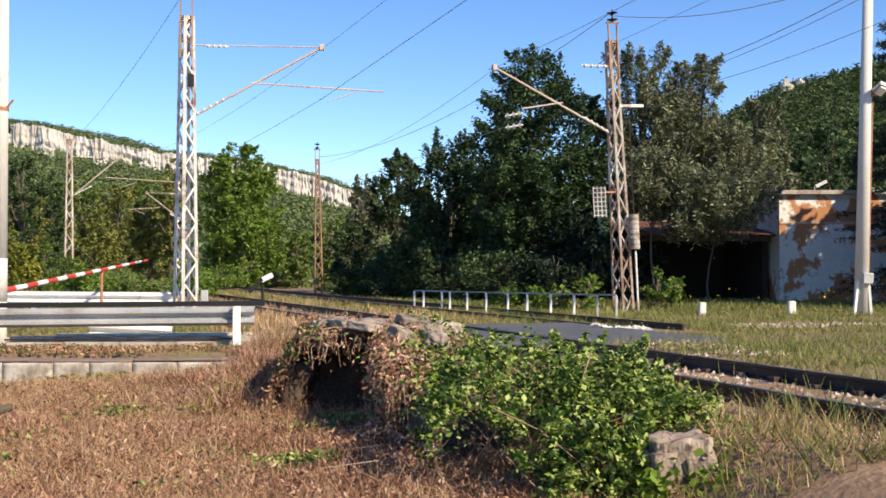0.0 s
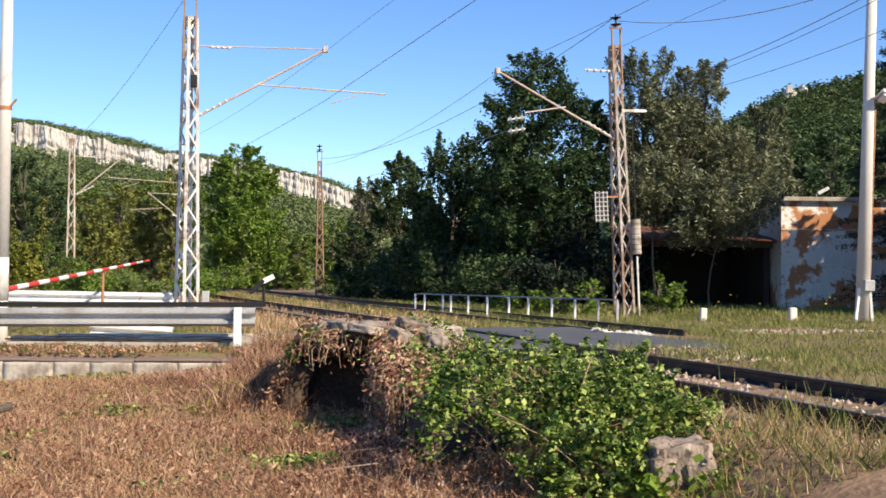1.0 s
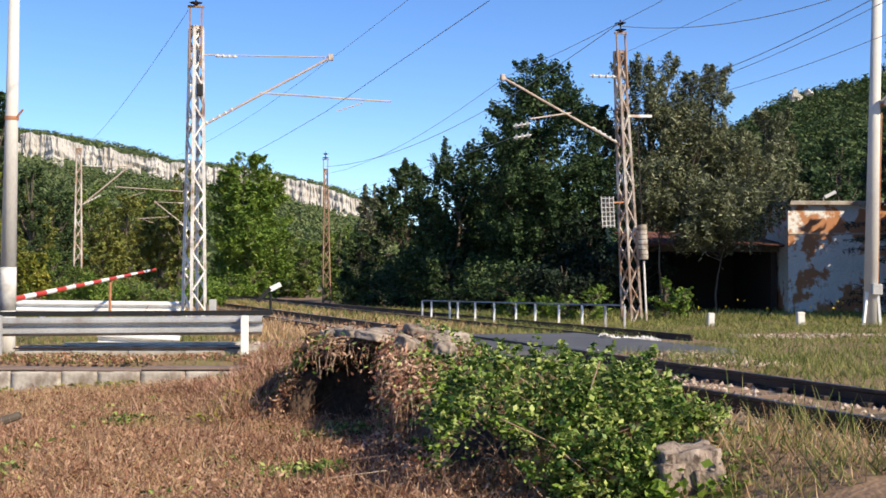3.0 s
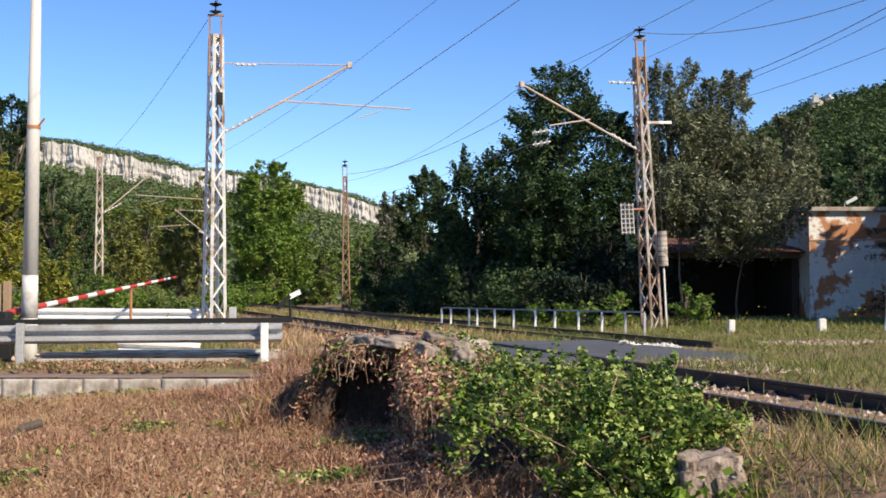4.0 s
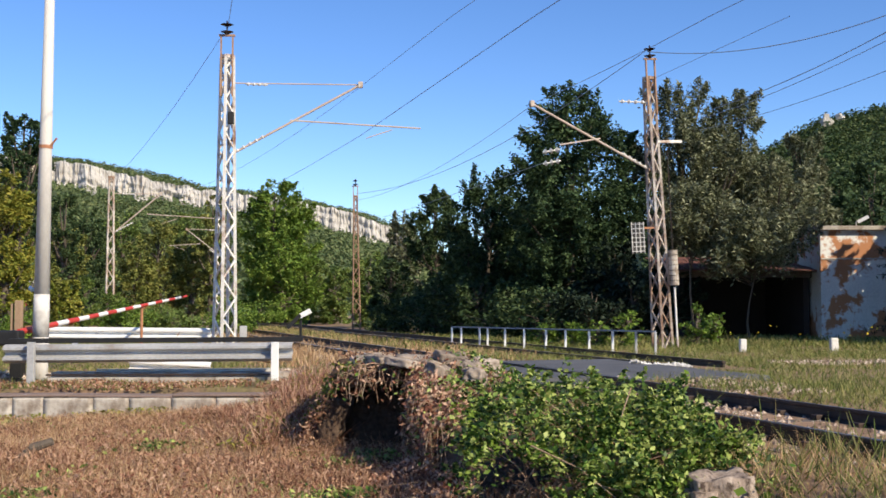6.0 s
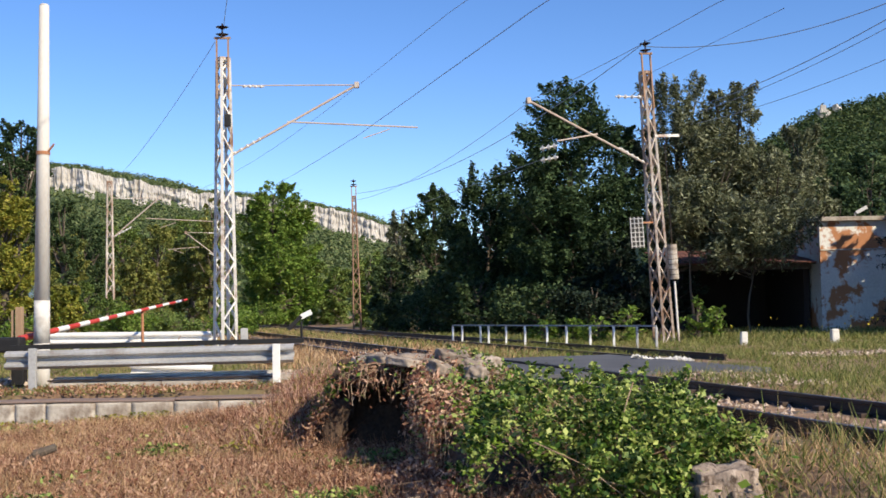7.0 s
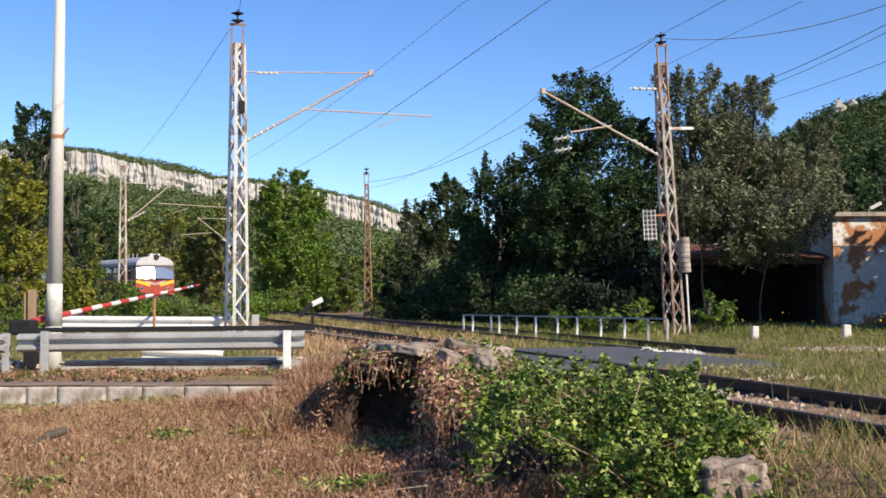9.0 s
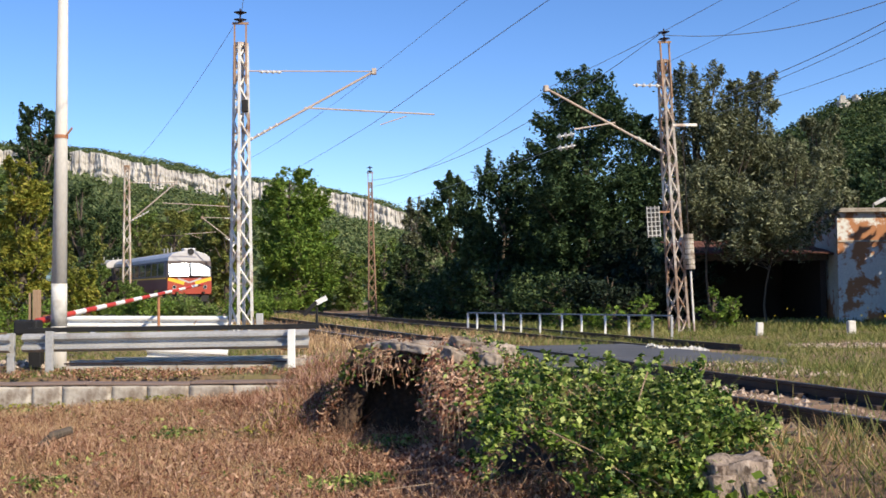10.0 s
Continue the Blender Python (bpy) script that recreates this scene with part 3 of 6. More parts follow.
# ---- level crossing boom ----
def build_boom():
    t = thing("crossing_boom", -7.15, 20.6, -0.25, "red and white striped level crossing boom, lowered, with a counterweight", "barrier boom")
    a, c = Vector((-0.25, -0.4, 0.82)), Vector((0.45, 9.6, 1.52))
    n = 19
    for i in range(n):
        p, q = a.lerp(c, i / n), a.lerp(c, (i + 1) / n)
        r1, r2 = 0.058 - 0.028 * i / n, 0.058 - 0.028 * (i + 1) / n
        Geo().tube(p, q, r1, r2, 10).make("stripe", M["red" if i % 2 == 0 else "white"], t, "red stripe" if i % 2 == 0 else "white stripe")
    Geo().box((-0.35, -0.55, 0.72), (0.42, 0.3, 0.26)).make("counterweight", M["black"], t, "black iron counterweight", bevel=0.04)
    Geo().box((-0.3, -0.3, 0.35), (0.22, 0.2, 0.7)).make("stand", M["black"], t, bevel=0.02)
    s = thing("boom_rest", -6.98, 26.8, -0.25, "thin rusty orange post on which the boom rests", "post")
    Geo().tube((0, 0, 0), (0, 0, 1.22), 0.033, n=8).make("post", M["rust"], s)
    Geo().box((0, 0, 1.22), (0.16, 0.05, 0.03)).make("fork", M["rust"], s)
    p = thing("wooden_post", -8.25, 22.5, -0.27, "weathered square wooden post beside the boom", "post")
    Geo().box((0, 0, 0.7), (0.13, 0.13, 1.4)).make("post", M["wood"], p, bevel=0.012)
    Geo().box((-0.14, 0.02, 0.68), (0.05, 0.05, 1.32)).make("batten", M["wood"], p, bevel=0.006)
    Geo().box((0.3, 0.0, 0.86), (0.34, 0.06, 0.1)).make("bracket", M["rust"], p)


build_boom()


M["rust_pale"] = mat("pale_rusting_tube", [(0.34, 0.24, 0.18), (0.46, 0.37, 0.31), (0.55, 0.48, 0.42)], 1.5, 20, 0.75, bump=0.2)


# ---- lattice masts ----
def lattice(parent, h, w0, w1, material, bays, leg=0.075, turn=0.0):
    """Four tapered angle legs and zigzag lacing on four faces."""
    def corner(k, z):
        w = (w0 + (w1 - w0) * z / h) / 2
        sx, sy = ((-1, -1), (1, -1), (1, 1), (-1, 1))[k]
        return pose(0, 0, 0, 0, 0, turn) @ Vector((sx * w, sy * w, z))
    for k in range(4):
        Geo().bar(corner(k, -0.15), corner(k, h), leg, leg).make("leg", material, parent)
    zs = [h * (1 - (1 - i / bays) ** 1.12) for i in range(bays + 1)]
    for k in range(4):
        for i in range(bays):
            a, b = (k, (k + 1) % 4) if i % 2 == 0 else ((k + 1) % 4, k)
            Geo().bar(corner(a, zs[i]), corner(b, zs[i + 1]), 0.045, 0.035).make("lacing_bar", material, parent)
        Geo().bar(corner(k, h), corner((k + 1) % 4, h), 0.07, 0.08).make("head_bar", material, parent)
        Geo().bar(corner(k, 0.02), corner((k + 1) % 4, 0.02), 0.05, 0.06).make("foot_bar", material, parent)
    return corner


def insulator(p, q, parent, material, n=3, r=0.07, name="insulator"):
    p, q = Vector(p), Vector(q)
    d = q - p
    g = Geo().tube(p, q, 0.02, n=8)
    for i in range(n):
        c = p + d * ((i + 0.5) / n)
        e = d * (0.32 / n)
        g.tube(c - e, c, 0.025, r, 12).tube(c, c + e * 0.5, r, 0.03, 12)
    return g.make(name, material, parent)


def build_mast(x, y, z, h, w0, w1, material, label, rz=0.0, lean=0.0, top=True, arm=0, wire_z=5.3, reach=3.3, bays=20, tip=0.9, leg=0.075, turn=0.0, tie=True):
    t = thing("catenary_mast", x, y, z, label, "catenary mast", "catenary masts")
    t.matrix_basis = pose(x, y, z, 0, lean, rz)
    lattice(t, h, w0, w1, M[material], bays, leg, turn)
    Geo().box((0, 0, -0.12), (w0 + 0.3, w0 + 0.3, 0.3)).make("footing", M["concrete"], t, "concrete footing", bevel=0.03)
    if top:
        a = w1 / 2 + 0.03
        for s in (-1, 1):
            Geo().bar((s * a, -a, h - 1.0), (s * a, -a, h + 0.5), 0.04, 0.04).make("top_bar", M["rust_mast"], t)
        Geo().bar((-a - 0.06, -a, h + 0.5), (a + 0.06, -a, h + 0.5), 0.05, 0.05).make("cross_bar", M["rust_mast"], t)
        insulator((0, -a, h + 0.5), (0, -a, h + 0.86), t, M["porcelain"], 2, 0.16)
    if arm:
        s, e = arm, arm * w1 / 2
        zt = wire_z + 1.25
        j = Vector((s * (reach * 0.93), 0, zt + 0.08))
        Geo().tube((s * w0 * 0.45, 0, wire_z - 0.4), j, 0.03, n=8).make("bracket_tube", M["rust_pale"], t, "slanting bracket tube")
        insulator((s * w0 * 0.5, 0, wire_z - 0.38), (s * 0.95, 0, wire_z + 0.04), t, M["pale_porcelain"], 5, 0.05)
        if tie:
            Geo().tube((e, 0, zt + 0.08), j, 0.016, n=6).make("top_tie", M["rust_pale"], t)
            insulator((s * 0.45, 0, zt + 0.06), (s * 1.0, 0, zt + 0.05), t, M["pale_porcelain"], 4, 0.045)
        k = Vector((s * 1.55, 0, wire_z + 0.42))
        Geo().tube(k, (s * (reach + tip), 0, wire_z + 0.26), 0.02, n=6).make("register_tube", M["rust_pale"], t)
        if tie:
            Geo().tube((s * (reach + 0.55), 0, wire_z + 0.22), (s * (reach - 0.1), 0, wire_z), 0.013, n=6).make("steady_arm", M["rust_pale"], t)
        Geo().box((j.x, 0, j.z), (0.12, 0.1, 0.16)).make("clamp", M["rustpaint"], t, bevel=0.02)
    return t


mast_a = build_mast(-5.32, 28.2, -0.25, 7.4, 0.40, 0.22, "silver", "tall lattice catenary mast in flaking silver paint", arm=1, rz=4, wire_z=5.42, reach=3.52, tip=1.25, lean=0.1, bays=17, leg=0.062, turn=38)
Geo().box((0.12, -0.2, 5.85), (0.15, 0.12, 0.3)).make("fitting", M["black"], mast_a, "dark clamp", bevel=0.02)
Geo().box((0.46, -0.1, 0.58), (0.17, 0.14, 0.4)).make("relay_box", M["galv"], mast_a, "grey relay box", bevel=0.015)
mast_b = build_mast(5.90, 31.0, -0.2, 7.35, 0.38, 0.20, "rustpaint", "lattice catenary mast, rusty below and pale above, leaning slightly", arm=-1, rz=20, wire_z=5.3, reach=3.75, tip=-1.0, lean=-2.9, tie=False, bays=15, leg=0.06, turn=16)
mast_c = build_mast(-4.25, 57.0, -0.6, 7.0, 0.40, 0.15, "rust_mast", "rusty lattice catenary mast beyond the crossing", arm=0, rz=3, lean=-0.6, bays=15, leg=0.05)
mast_d = build_mast(-14.7, 51.0, -0.4, 7.1, 0.36, 0.18, "rustpaint", "rusty lattice catenary mast half hidden by trees", arm=1, rz=10, wire_z=5.05, reach=2.3, top=False, tip=2.2, bays=15, leg=0.05)
mast_e = build_mast(-14.0, 74.0, -0.4, 6.6, 0.44, 0.26, "rustpaint", "distant lattice catenary mast", arm=-1, rz=18, wire_z=4.9, reach=2.6, top=False)


def weights_and_board():
    w = M["concrete"]
    for i in range(7):
        Geo().tube((0.24, -0.36, 1.75 + i * 0.135), (0.24, -0.36, 1.872 + i * 0.135), 0.125, n=16).make("tension_weight", w, mast_b, "grey concrete tension weight")
    Geo().tube((0.24, -0.36, 0.1), (0.24, -0.36, 5.4), 0.012).make("weight_rope", M["rail"], mast_b)
    Geo().tube((0.24, -0.36, 0.0), (0.24, -0.36, 1.7), 0.03).make("guide_rod", M["silver"], mast_b)
    Geo().box((-0.75, -0.28, 3.05), (0.4, 0.03, 0.82)).make("board", M["black"], mast_b, "old rusty board with a white grid")
    for i in range(4):
        Geo().box((-0.75 + (i - 1.5) * 0.12, -0.303, 3.05), (0.02, 0.012, 0.82)).make("board_bar", M["galv"], mast_b)
    for i in range(7):
        Geo().box((-0.75, -0.306, 2.69 + i * 0.12), (0.4, 0.012, 0.018)).make("board_bar", M["galv"], mast_b)
    Geo().bar((-0.56, -0.25, 3.3), (-0.2, -0.2, 3.3), 0.04, 0.04).make("board_bracket", M["rust"], mast_b)
    Geo().bar((0.1, -0.1, 5.62), (0.85, -0.1, 5.62), 0.07, 0.07).make("side_bracket", M["silver"], mast_b)
    insulator((-0.2, -0.1, 6.68), (-1.0, -0.1, 6.7), mast_b, M["pale_porcelain"], 4, 0.06)
    for z in (5.35, 5.05):
        insulator((-3.3, -0.1, z), (-2.8, -0.1, z + 0.08), mast_b, M["pale_porcelain"], 3, 0.08)


weights_and_board()


# ---- overhead lines ----
def wire(name, p, q, sag=0.0, r=0.012, label="dark overhead line wire", n=24):
    p, q = Vector(p), Vector(q)
    cu = bpy.data.curves.new(name, "CURVE")
    cu.dimensions, cu.bevel_depth, cu.bevel_resolution = "3D", r * 0.62, 1
    sp = cu.splines.new("POLY")
    sp.points.add(n)
    for i in range(n + 1):
        t = i / n
        c = p.lerp(q, t) - Vector((0, 0, sag * 4 * t * (1 - t)))
        sp.points[i].co = (*c, 1)
    cu.materials.append(M["wire"])
    ob = new(name, cu)
    return tagged(ob, label, "overhead wire", "overhead wires")


def at(px, py, y):
    """A place at depth y in the direction (px, py) of the level straight-ahead view."""
    k = y / 2042.4
    return Vector(((px - 784) * k, y, 1.05 - (py - 515) * k))


wire("contact_wire", at(637, 215, 28.9), at(948, 0, 17.6), 0, 0.011)
wire("contact_wire", at(948, 0, 17.6), (7.5, -1.5, 5.6), 0, 0.011)
wire("contact_wire", at(637, 215, 28.9), at(385, 352, 51.5), 0.1, 0.010)
wire("messenger_wire", at(641, 124, 28.9), at(800, 0, 21.0), 0.0, 0.008)
wire("messenger_wire", at(800, 0, 21.0), (7.3, -1.5, 6.9), 0.3, 0.008)
wire("messenger_wire", at(641, 124, 28.9), at(320, 318, 52.0), 0.35, 0.008)
wire("feeder_wire", at(385, 42, 28.2), at(205, 286, 51.0), 0.25, 0.012)
wire("feeder_wire", at(401, 14, 28.2), (0.4, 3.0, 9.6), 0.2, 0.012)
wire("feeder_wire", at(1147, 62, 31.0), at(630, 318, 57.0), 0.85, 0.016)
wire("messenger_wire", at(950, 155, 30.0), at(1262, 0, 20.0), 0.05, 0.010)
wire("messenger_wire", at(1262, 0, 20.0), (11.0, 0.0, 7.2), 0.2, 0.010)
wire("messenger_wire", at(950, 155, 30.0), at(632, 330, 57.0), 0.45, 0.011)
wire("contact_wire", at(968, 262, 30.0), at(640, 372, 60.0), 0.05, 0.011)
wire("feeder_wire", at(1150, 64, 31.0), at(1590, -6, 25.5), 0.35, 0.018)
wire("stay_wire", at(1162, 112, 31.0), at(1405, 0, 22.0), 0.0, 0.009)
wire("line_wire", at(1262, 168, 34.0), at(1640, -5, 22.0), 0.15, 0.016)
wire("line_wire", at(1240, 186, 35.0), at(1640, 12, 22.0), 0.15, 0.012)
wire("line_wire", at(1240, 205, 36.0), at(1660, 65, 23.0), 0.15, 0.012)


# ---- concrete poles ----
def build_poles():
    p = thing("concrete_pole", -7.08, 20.35, -0.27, "slim pale grey concrete pole, limewashed near its foot", "utility pole", "utility poles")
    p.matrix_basis = pose(-7.08, 20.35, -0.27, 0, 0.6, 0)
    Geo().lathe((0, 0, 0), (0, 0, 1), [(-0.2, 0.142), (0.75, 0.139)], 20).make("foot", M["pole"], p, smooth=True)
    Geo().lathe((0, 0, 0), (0, 0, 1), [(0.75, 0.141), (1.50, 0.136)], 20).make("limewashed_band", M["limewash"], p, "white limewashed band", smooth=True)
    Geo().lathe((0, 0, 0), (0, 0, 1), [(1.50, 0.134), (6.75, 0.085), (6.78, 0.06)], 20).make("shaft", M["pole"], p, smooth=True)
    Geo().lathe((0, 0, 0), (0, 0, 1), [(4.08, 0.122), (4.14, 0.122)], 20).make("clamp_band", M["rust"], p)
    Geo().tube((0.1, -0.05, 4.12), (0.22, -0.08, 4.26), 0.02).make("hook", M["rust"], p)
    q = thing("concrete_pole", 11.02, 27.6, -0.12, "pale concrete utility pole with a street lamp and a meter box", "utility pole", "utility poles")
    q.matrix_basis = pose(11.02, 27.6, -0.12, 0, 1.7, 0)
    Geo().lathe((0, 0, 0), (0, 0, 1), [(-0.2, 0.17), (9.5, 0.11), (9.52, 0.05)], 18).make("shaft", M["pole"], q, smooth=True)
    for s in (-1, 1):
        Geo().bar((s * 0.22, -0.12, -0.1), (s * 0.13, -0.1, 0.85), 0.06, 0.06).make("foot_stay", M["white"], q)
    Geo().box((0.06, -0.2, 0.92), (0.24, 0.16, 0.26)).make("meter_box", M["galv"], q, "grey meter box", bevel=0.015)
    Geo().tube((0.17, 0, 0.5), (0.17, 0, 5.2), 0.02).make("cable_pipe", M["rust"], q)
    lamp = Geo().box((0.24, -0.25, 5.5), (0.22, 0.42, 0.12), Euler((radians(-25), radians(20), 0)).to_matrix()).make("street_lamp_head", M["galv"], q, "grey street lamp head", bevel=0.04)
    Geo().box((0.25, -0.3, 5.42), (0.17, 0.3, 0.05), Euler((radians(-25), radians(20), 0)).to_matrix()).make("glass", M["white"], lamp, bevel=0.015)
    Geo().tube((0, 0, 5.2), (0.2, -0.15, 5.45), 0.03).make("lamp_arm", M["rust"], q)


build_poles()


M["blue_grey"] = mat("blue_grey_paint", [(0.16, 0.19, 0.24), (0.26, 0.29, 0.33)], 3, 30, 0.6, bump=0.15)


# ---- low railing beside the second track ----
def build_railing():
    a, b = Vector((0.26, 33.0, -0.14)), Vector((5.0, 27.2, -0.14))
    t = thing("railing", 0, 0, 0, "low railing of white posts under a blue-grey top bar", "railing")
    xs = [0, 0.055, 0.16, 0.205, 0.30, 0.40, 0.51, 0.605, 0.715, 0.82, 0.92, 1.0]
    for k, u in enumerate(xs):
        p = a.lerp(b, u)
        Geo().box((p.x, p.y, p.z + 0.25), (0.055, 0.055, 0.56)).make("post", M["white" if k < 10 else "galv"], t, bevel=0.008)
    Geo().bar(a + Vector((0, 0, 0.55)), b + Vector((0, 0, 0.55)), 0.045, 0.035).make("top_bar", M["blue_grey"], t, "blue-grey top bar")


build_railing()


def marker(x, y, h, w, label):
    z = float(ground_z(x, y))
    ob = Geo().box((0, 0, h / 2 - 0.05), (w, w * 0.7, h + 0.1)).make("marker_stone", M["limewash"], bevel=0.04)
    ob.matrix_basis = pose(x, y, z, 0, 2.5 * math.sin(x * 3), 10)
    tagged(ob, label, "marker stone", "marker stones")


marker(7.15, 27.6, 0.32, 0.17, "small whitewashed marker stone in the grass")
marker(9.6, 28.4, 0.36, 0.2, "whitewashed marker stone in grass before the wall")


def build_signal():
    t = thing("track_sign", -4.55, 37.0, -0.2, "small white tilted board on a dark post beside the track", "sign")
    Geo().tube((0, 0, -0.1), (0, 0, 0.75), 0.045).make("post", M["black"], t)
    Geo().bar((-0.42, 0, 0.5), (0.0, 0, 0.92), 0.14, 0.12).make("arm", M["black"], t)
    Geo().bar((-0.02, 0, 0.88), (0.32, 0, 1.05), 0.1, 0.16).make("board", M["white"], t, "white board")


build_signal()


# ---- buildings ----
def build_buildings():
    h = thing("plastered_building", 12.45, 38.0, -0.3, "single-storey building with flaking pale plaster over brick", "building")
    Geo().box((5.0, 4.0, 1.9), (10.0, 8.0, 3.8)).make("wall", M["plaster"], h, "flaking pale plaster wall with orange patches")
    Geo().box((5.0, 3.95, 3.86), (10.3, 8.3, 0.14)).make("roof_slab", M["concrete"], h, "pale roof slab edge", bevel=0.02)
    Geo().box((5.0, -0.012, 2.85), (10.0, 0.03, 0.05)).make("string_course", M["concrete"], h)
    Geo().bar((1.35, 0.3, 4.08), (1.68, 0.2, 4.26), 0.1, 0.11).make("roof_lamp", M["white"], h, "white floodlight on the roof edge")
    Geo().tube((1.3, 0.3, 3.9), (1.3, 0.3, 4.1), 0.02).make("lamp_stem", M["galv"], h)
    s = thing("brick_shed", 7.9, 38.7, -0.35, "dark open-fronted shed with a red tiled roof under the trees", "shed")
    # wall colour holds the shed's inner shade
    Geo().box((2.25, 5.0, 1.5), (4.5, 0.25, 3.0)).make("back_wall", M["brick_shade"], s, "back wall with the shed's shade put into its near-black colour")
    Geo().box((0.1, 2.6, 1.3), (0.25, 4.6, 2.6)).make("side_wall", M["brick_shade"], s)
    Geo().box((4.38, 2.6, 1.3), (0.2, 4.6, 2.6)).make("side_wall", M["brick_shade"], s)
    Geo().box((2.25, 0.15, 2.4), (4.5, 0.12, 0.2)).make("lintel", M["bark"], s, bevel=0.01)
    Geo().box((2.25, 2.4, 2.82), (4.7, 5.4, 0.06), Euler((radians(7), 0, 0)).to_matrix()).make("roof_deck", M["bark"], s)
    base = None
    for r in range(18):
        for c in range(16):
            if base is None:
                ob = Geo().box((0, 0, 0), (0.29, 0.34, 0.035)).make("roof_tile", M["roof"], s, bevel=0.008)
                base = ob.data
            else:
                ob = new("roof_tile", base)
                ob.parent = s
            ob.matrix_basis = pose(-0.2 + c * 0.305, -0.3 + r * 0.27, 2.55 + r * 0.0335 + 0.01 * math.sin(c * 2 + r), 8.5, 1.5 * math.sin(c * 3 + r * 5), 0)


build_buildings()


def build_branch():
    t = thing("broken_branch", -4.35, 12.2, -0.66, "dark broken branch lying in the dry field", "branch")
    Geo().tube((-0.18, 0, 0.03), (0.02, 0, 0.2), 0.035, 0.03, 8).tube((0.02, 0, 0.2), (0.24, 0.05, 0.27), 0.05, 0.04, 8).make("limb", M["bark"], t)
    Geo().tube((-0.02, -0.02, 0.0), (0.0, 0, 0.2), 0.02, 0.02, 6).make("prop", M["bark"], t)


build_branch()


# ---- trees ----
def build_tree(x, y, h, r, leaf, label, low=0.12, n=9000, size=0.22, clumps=46, peak=0.45, slim=0.5, hang=0.0, name="tree", tilt=0.0, puff=0.26, category="tree", group="trees", z=None, up=0.4, skirt=0.35, stem=1.0, rise=0.45, keep=None, fill=0.42, flat=0.0):
    """A tapered trunk, limbs to the sprays, and a crown of leafy sprays that taper outwards, with gaps.
    low: where the crown begins, peak: where it is widest, both as a share of the height; rise: how far the sprays point up."""
    z = float(ground_z(x, y)) if z is None else z
    t = thing(name, x, y, z - 0.05, label, category, group)
    cs, rad = [], []
    clumps = int(clumps * 1.7)
    while len(cs) < clumps:
        u = rng.uniform(low, 1.0)
        wide = math.sin(math.pi / 2 * (u - low + 0.06) / (peak - low + 0.06)) if u < peak else math.sqrt(max(0.02, 1 - ((u - peak) / (1.04 - peak)) ** 2))
        wide = max(wide, skirt if u < peak else flat)
        if rng.uniform(0, 1) > 0.25 + 0.75 * wide:
            continue
        a = rng.uniform(0, 2 * math.pi)
        q = math.sqrt(rng.uniform(0.08, 1.0))
        lobe = 0.93 + 0.18 * math.sin(a * 3 + x) * math.sin(u * 9 + y) + 0.16 * noise.noise((math.cos(a) * 1.6 + x, math.sin(a) * 1.6 + y, u * 4.0))
        rr = r * wide * q * lobe
        cs.append((rr * math.cos(a) + tilt * u * h, rr * math.sin(a), u * h * 0.975))
        rad.append(r * puff * rng.uniform(0.55, 1.3) * (0.55 + 0.45 * wide))
    cs, rad = np.array(cs), np.array(rad)
    g = Geo()
    knots = [Vector((tilt * h * s + 0.06 * r * math.sin(s * 7 + x), 0.05 * r * math.cos(s * 6 + y), h * s)) for s in (0, 0.15, 0.3, 0.5, 0.7, 0.9)]
    tr = (0.028 * h + 0.04) * stem
    for i in range(5):
        g.tube(knots[i], knots[i + 1], tr * (1 - i * 0.18), tr * (1 - (i + 1) * 0.18), 8, False)
    for c in cs[:: max(1, clumps // 26)]:
        c = Vector(c)
        s = max(0.08, min(0.85, c.z / h * 0.72))
        st = Vector((tilt * h * s, 0, h * s))
        mid = st.lerp(c, 0.5) + Vector((0, 0, -0.04 * h))
        g.tube(st, mid, tr * 0.32, tr * 0.2, 5, False).tube(mid, c, tr * 0.2, tr * 0.06, 5, False)
    g.make("trunk", M["bark"], t, smooth=True)
    # each spray runs from its base outwards to a thin tip
    out = cs * np.array([1, 1, 0.0]) / (r + 1e-6) + rng.normal(0, 0.35, cs.shape)
    out[:, 2] = rise + rng.normal(0, 0.3, len(cs)) - hang * 0.3
    out /= np.linalg.norm(out, axis=1)[:, None]
    w = rad ** 2
    pick = rng.choice(len(cs), n, p=w / w.sum())
    s = rng.uniform(0, 1, n)
    lateral = rng.normal(0, 1, (n, 3)) * (rad[pick] * 0.55 * (1.08 - s) ** 0.7 * rng.uniform(0.35, 1.0, n))[:, None]
    P = cs[pick] + out[pick] * ((s * 1.9 - 0.9) * rad[pick])[:, None] + lateral
    # leaves within the crown, between neighbouring sprays
    other = cs[rng.integers(0, len(cs), n)]
    near = (np.linalg.norm(other - cs[pick], axis=1) < r * 1.0) & (rng.uniform(0, 1, n) < fill)
    P[near] = cs[pick][near] + (other[near] - cs[pick][near]) * rng.uniform(0.1, 0.9, near.sum())[:, None] + lateral[near]
    P = P[P[:, 2] > 0.1]
    if keep is not None:
        P = P[keep(P[:, 0] + x, P[:, 1] + y, P[:, 2] + z - 0.05)]
    quads("crown", leaves(P, size, slim, up=up, hang=hang), M[leaf], t)
    return t


def tree_at(px, top, y, half, leaf, label, **kw):
    """A tree whose crown centre is seen in direction px and whose top in direction top, at depth y."""
    k = y / 2042.4
    x = (px - 784) * k
    z = float(ground_z(x, y))
    h = 1.05 - (top - 515) * k - z
    return build_tree(x, y, h, half * k, leaf, label, **kw)


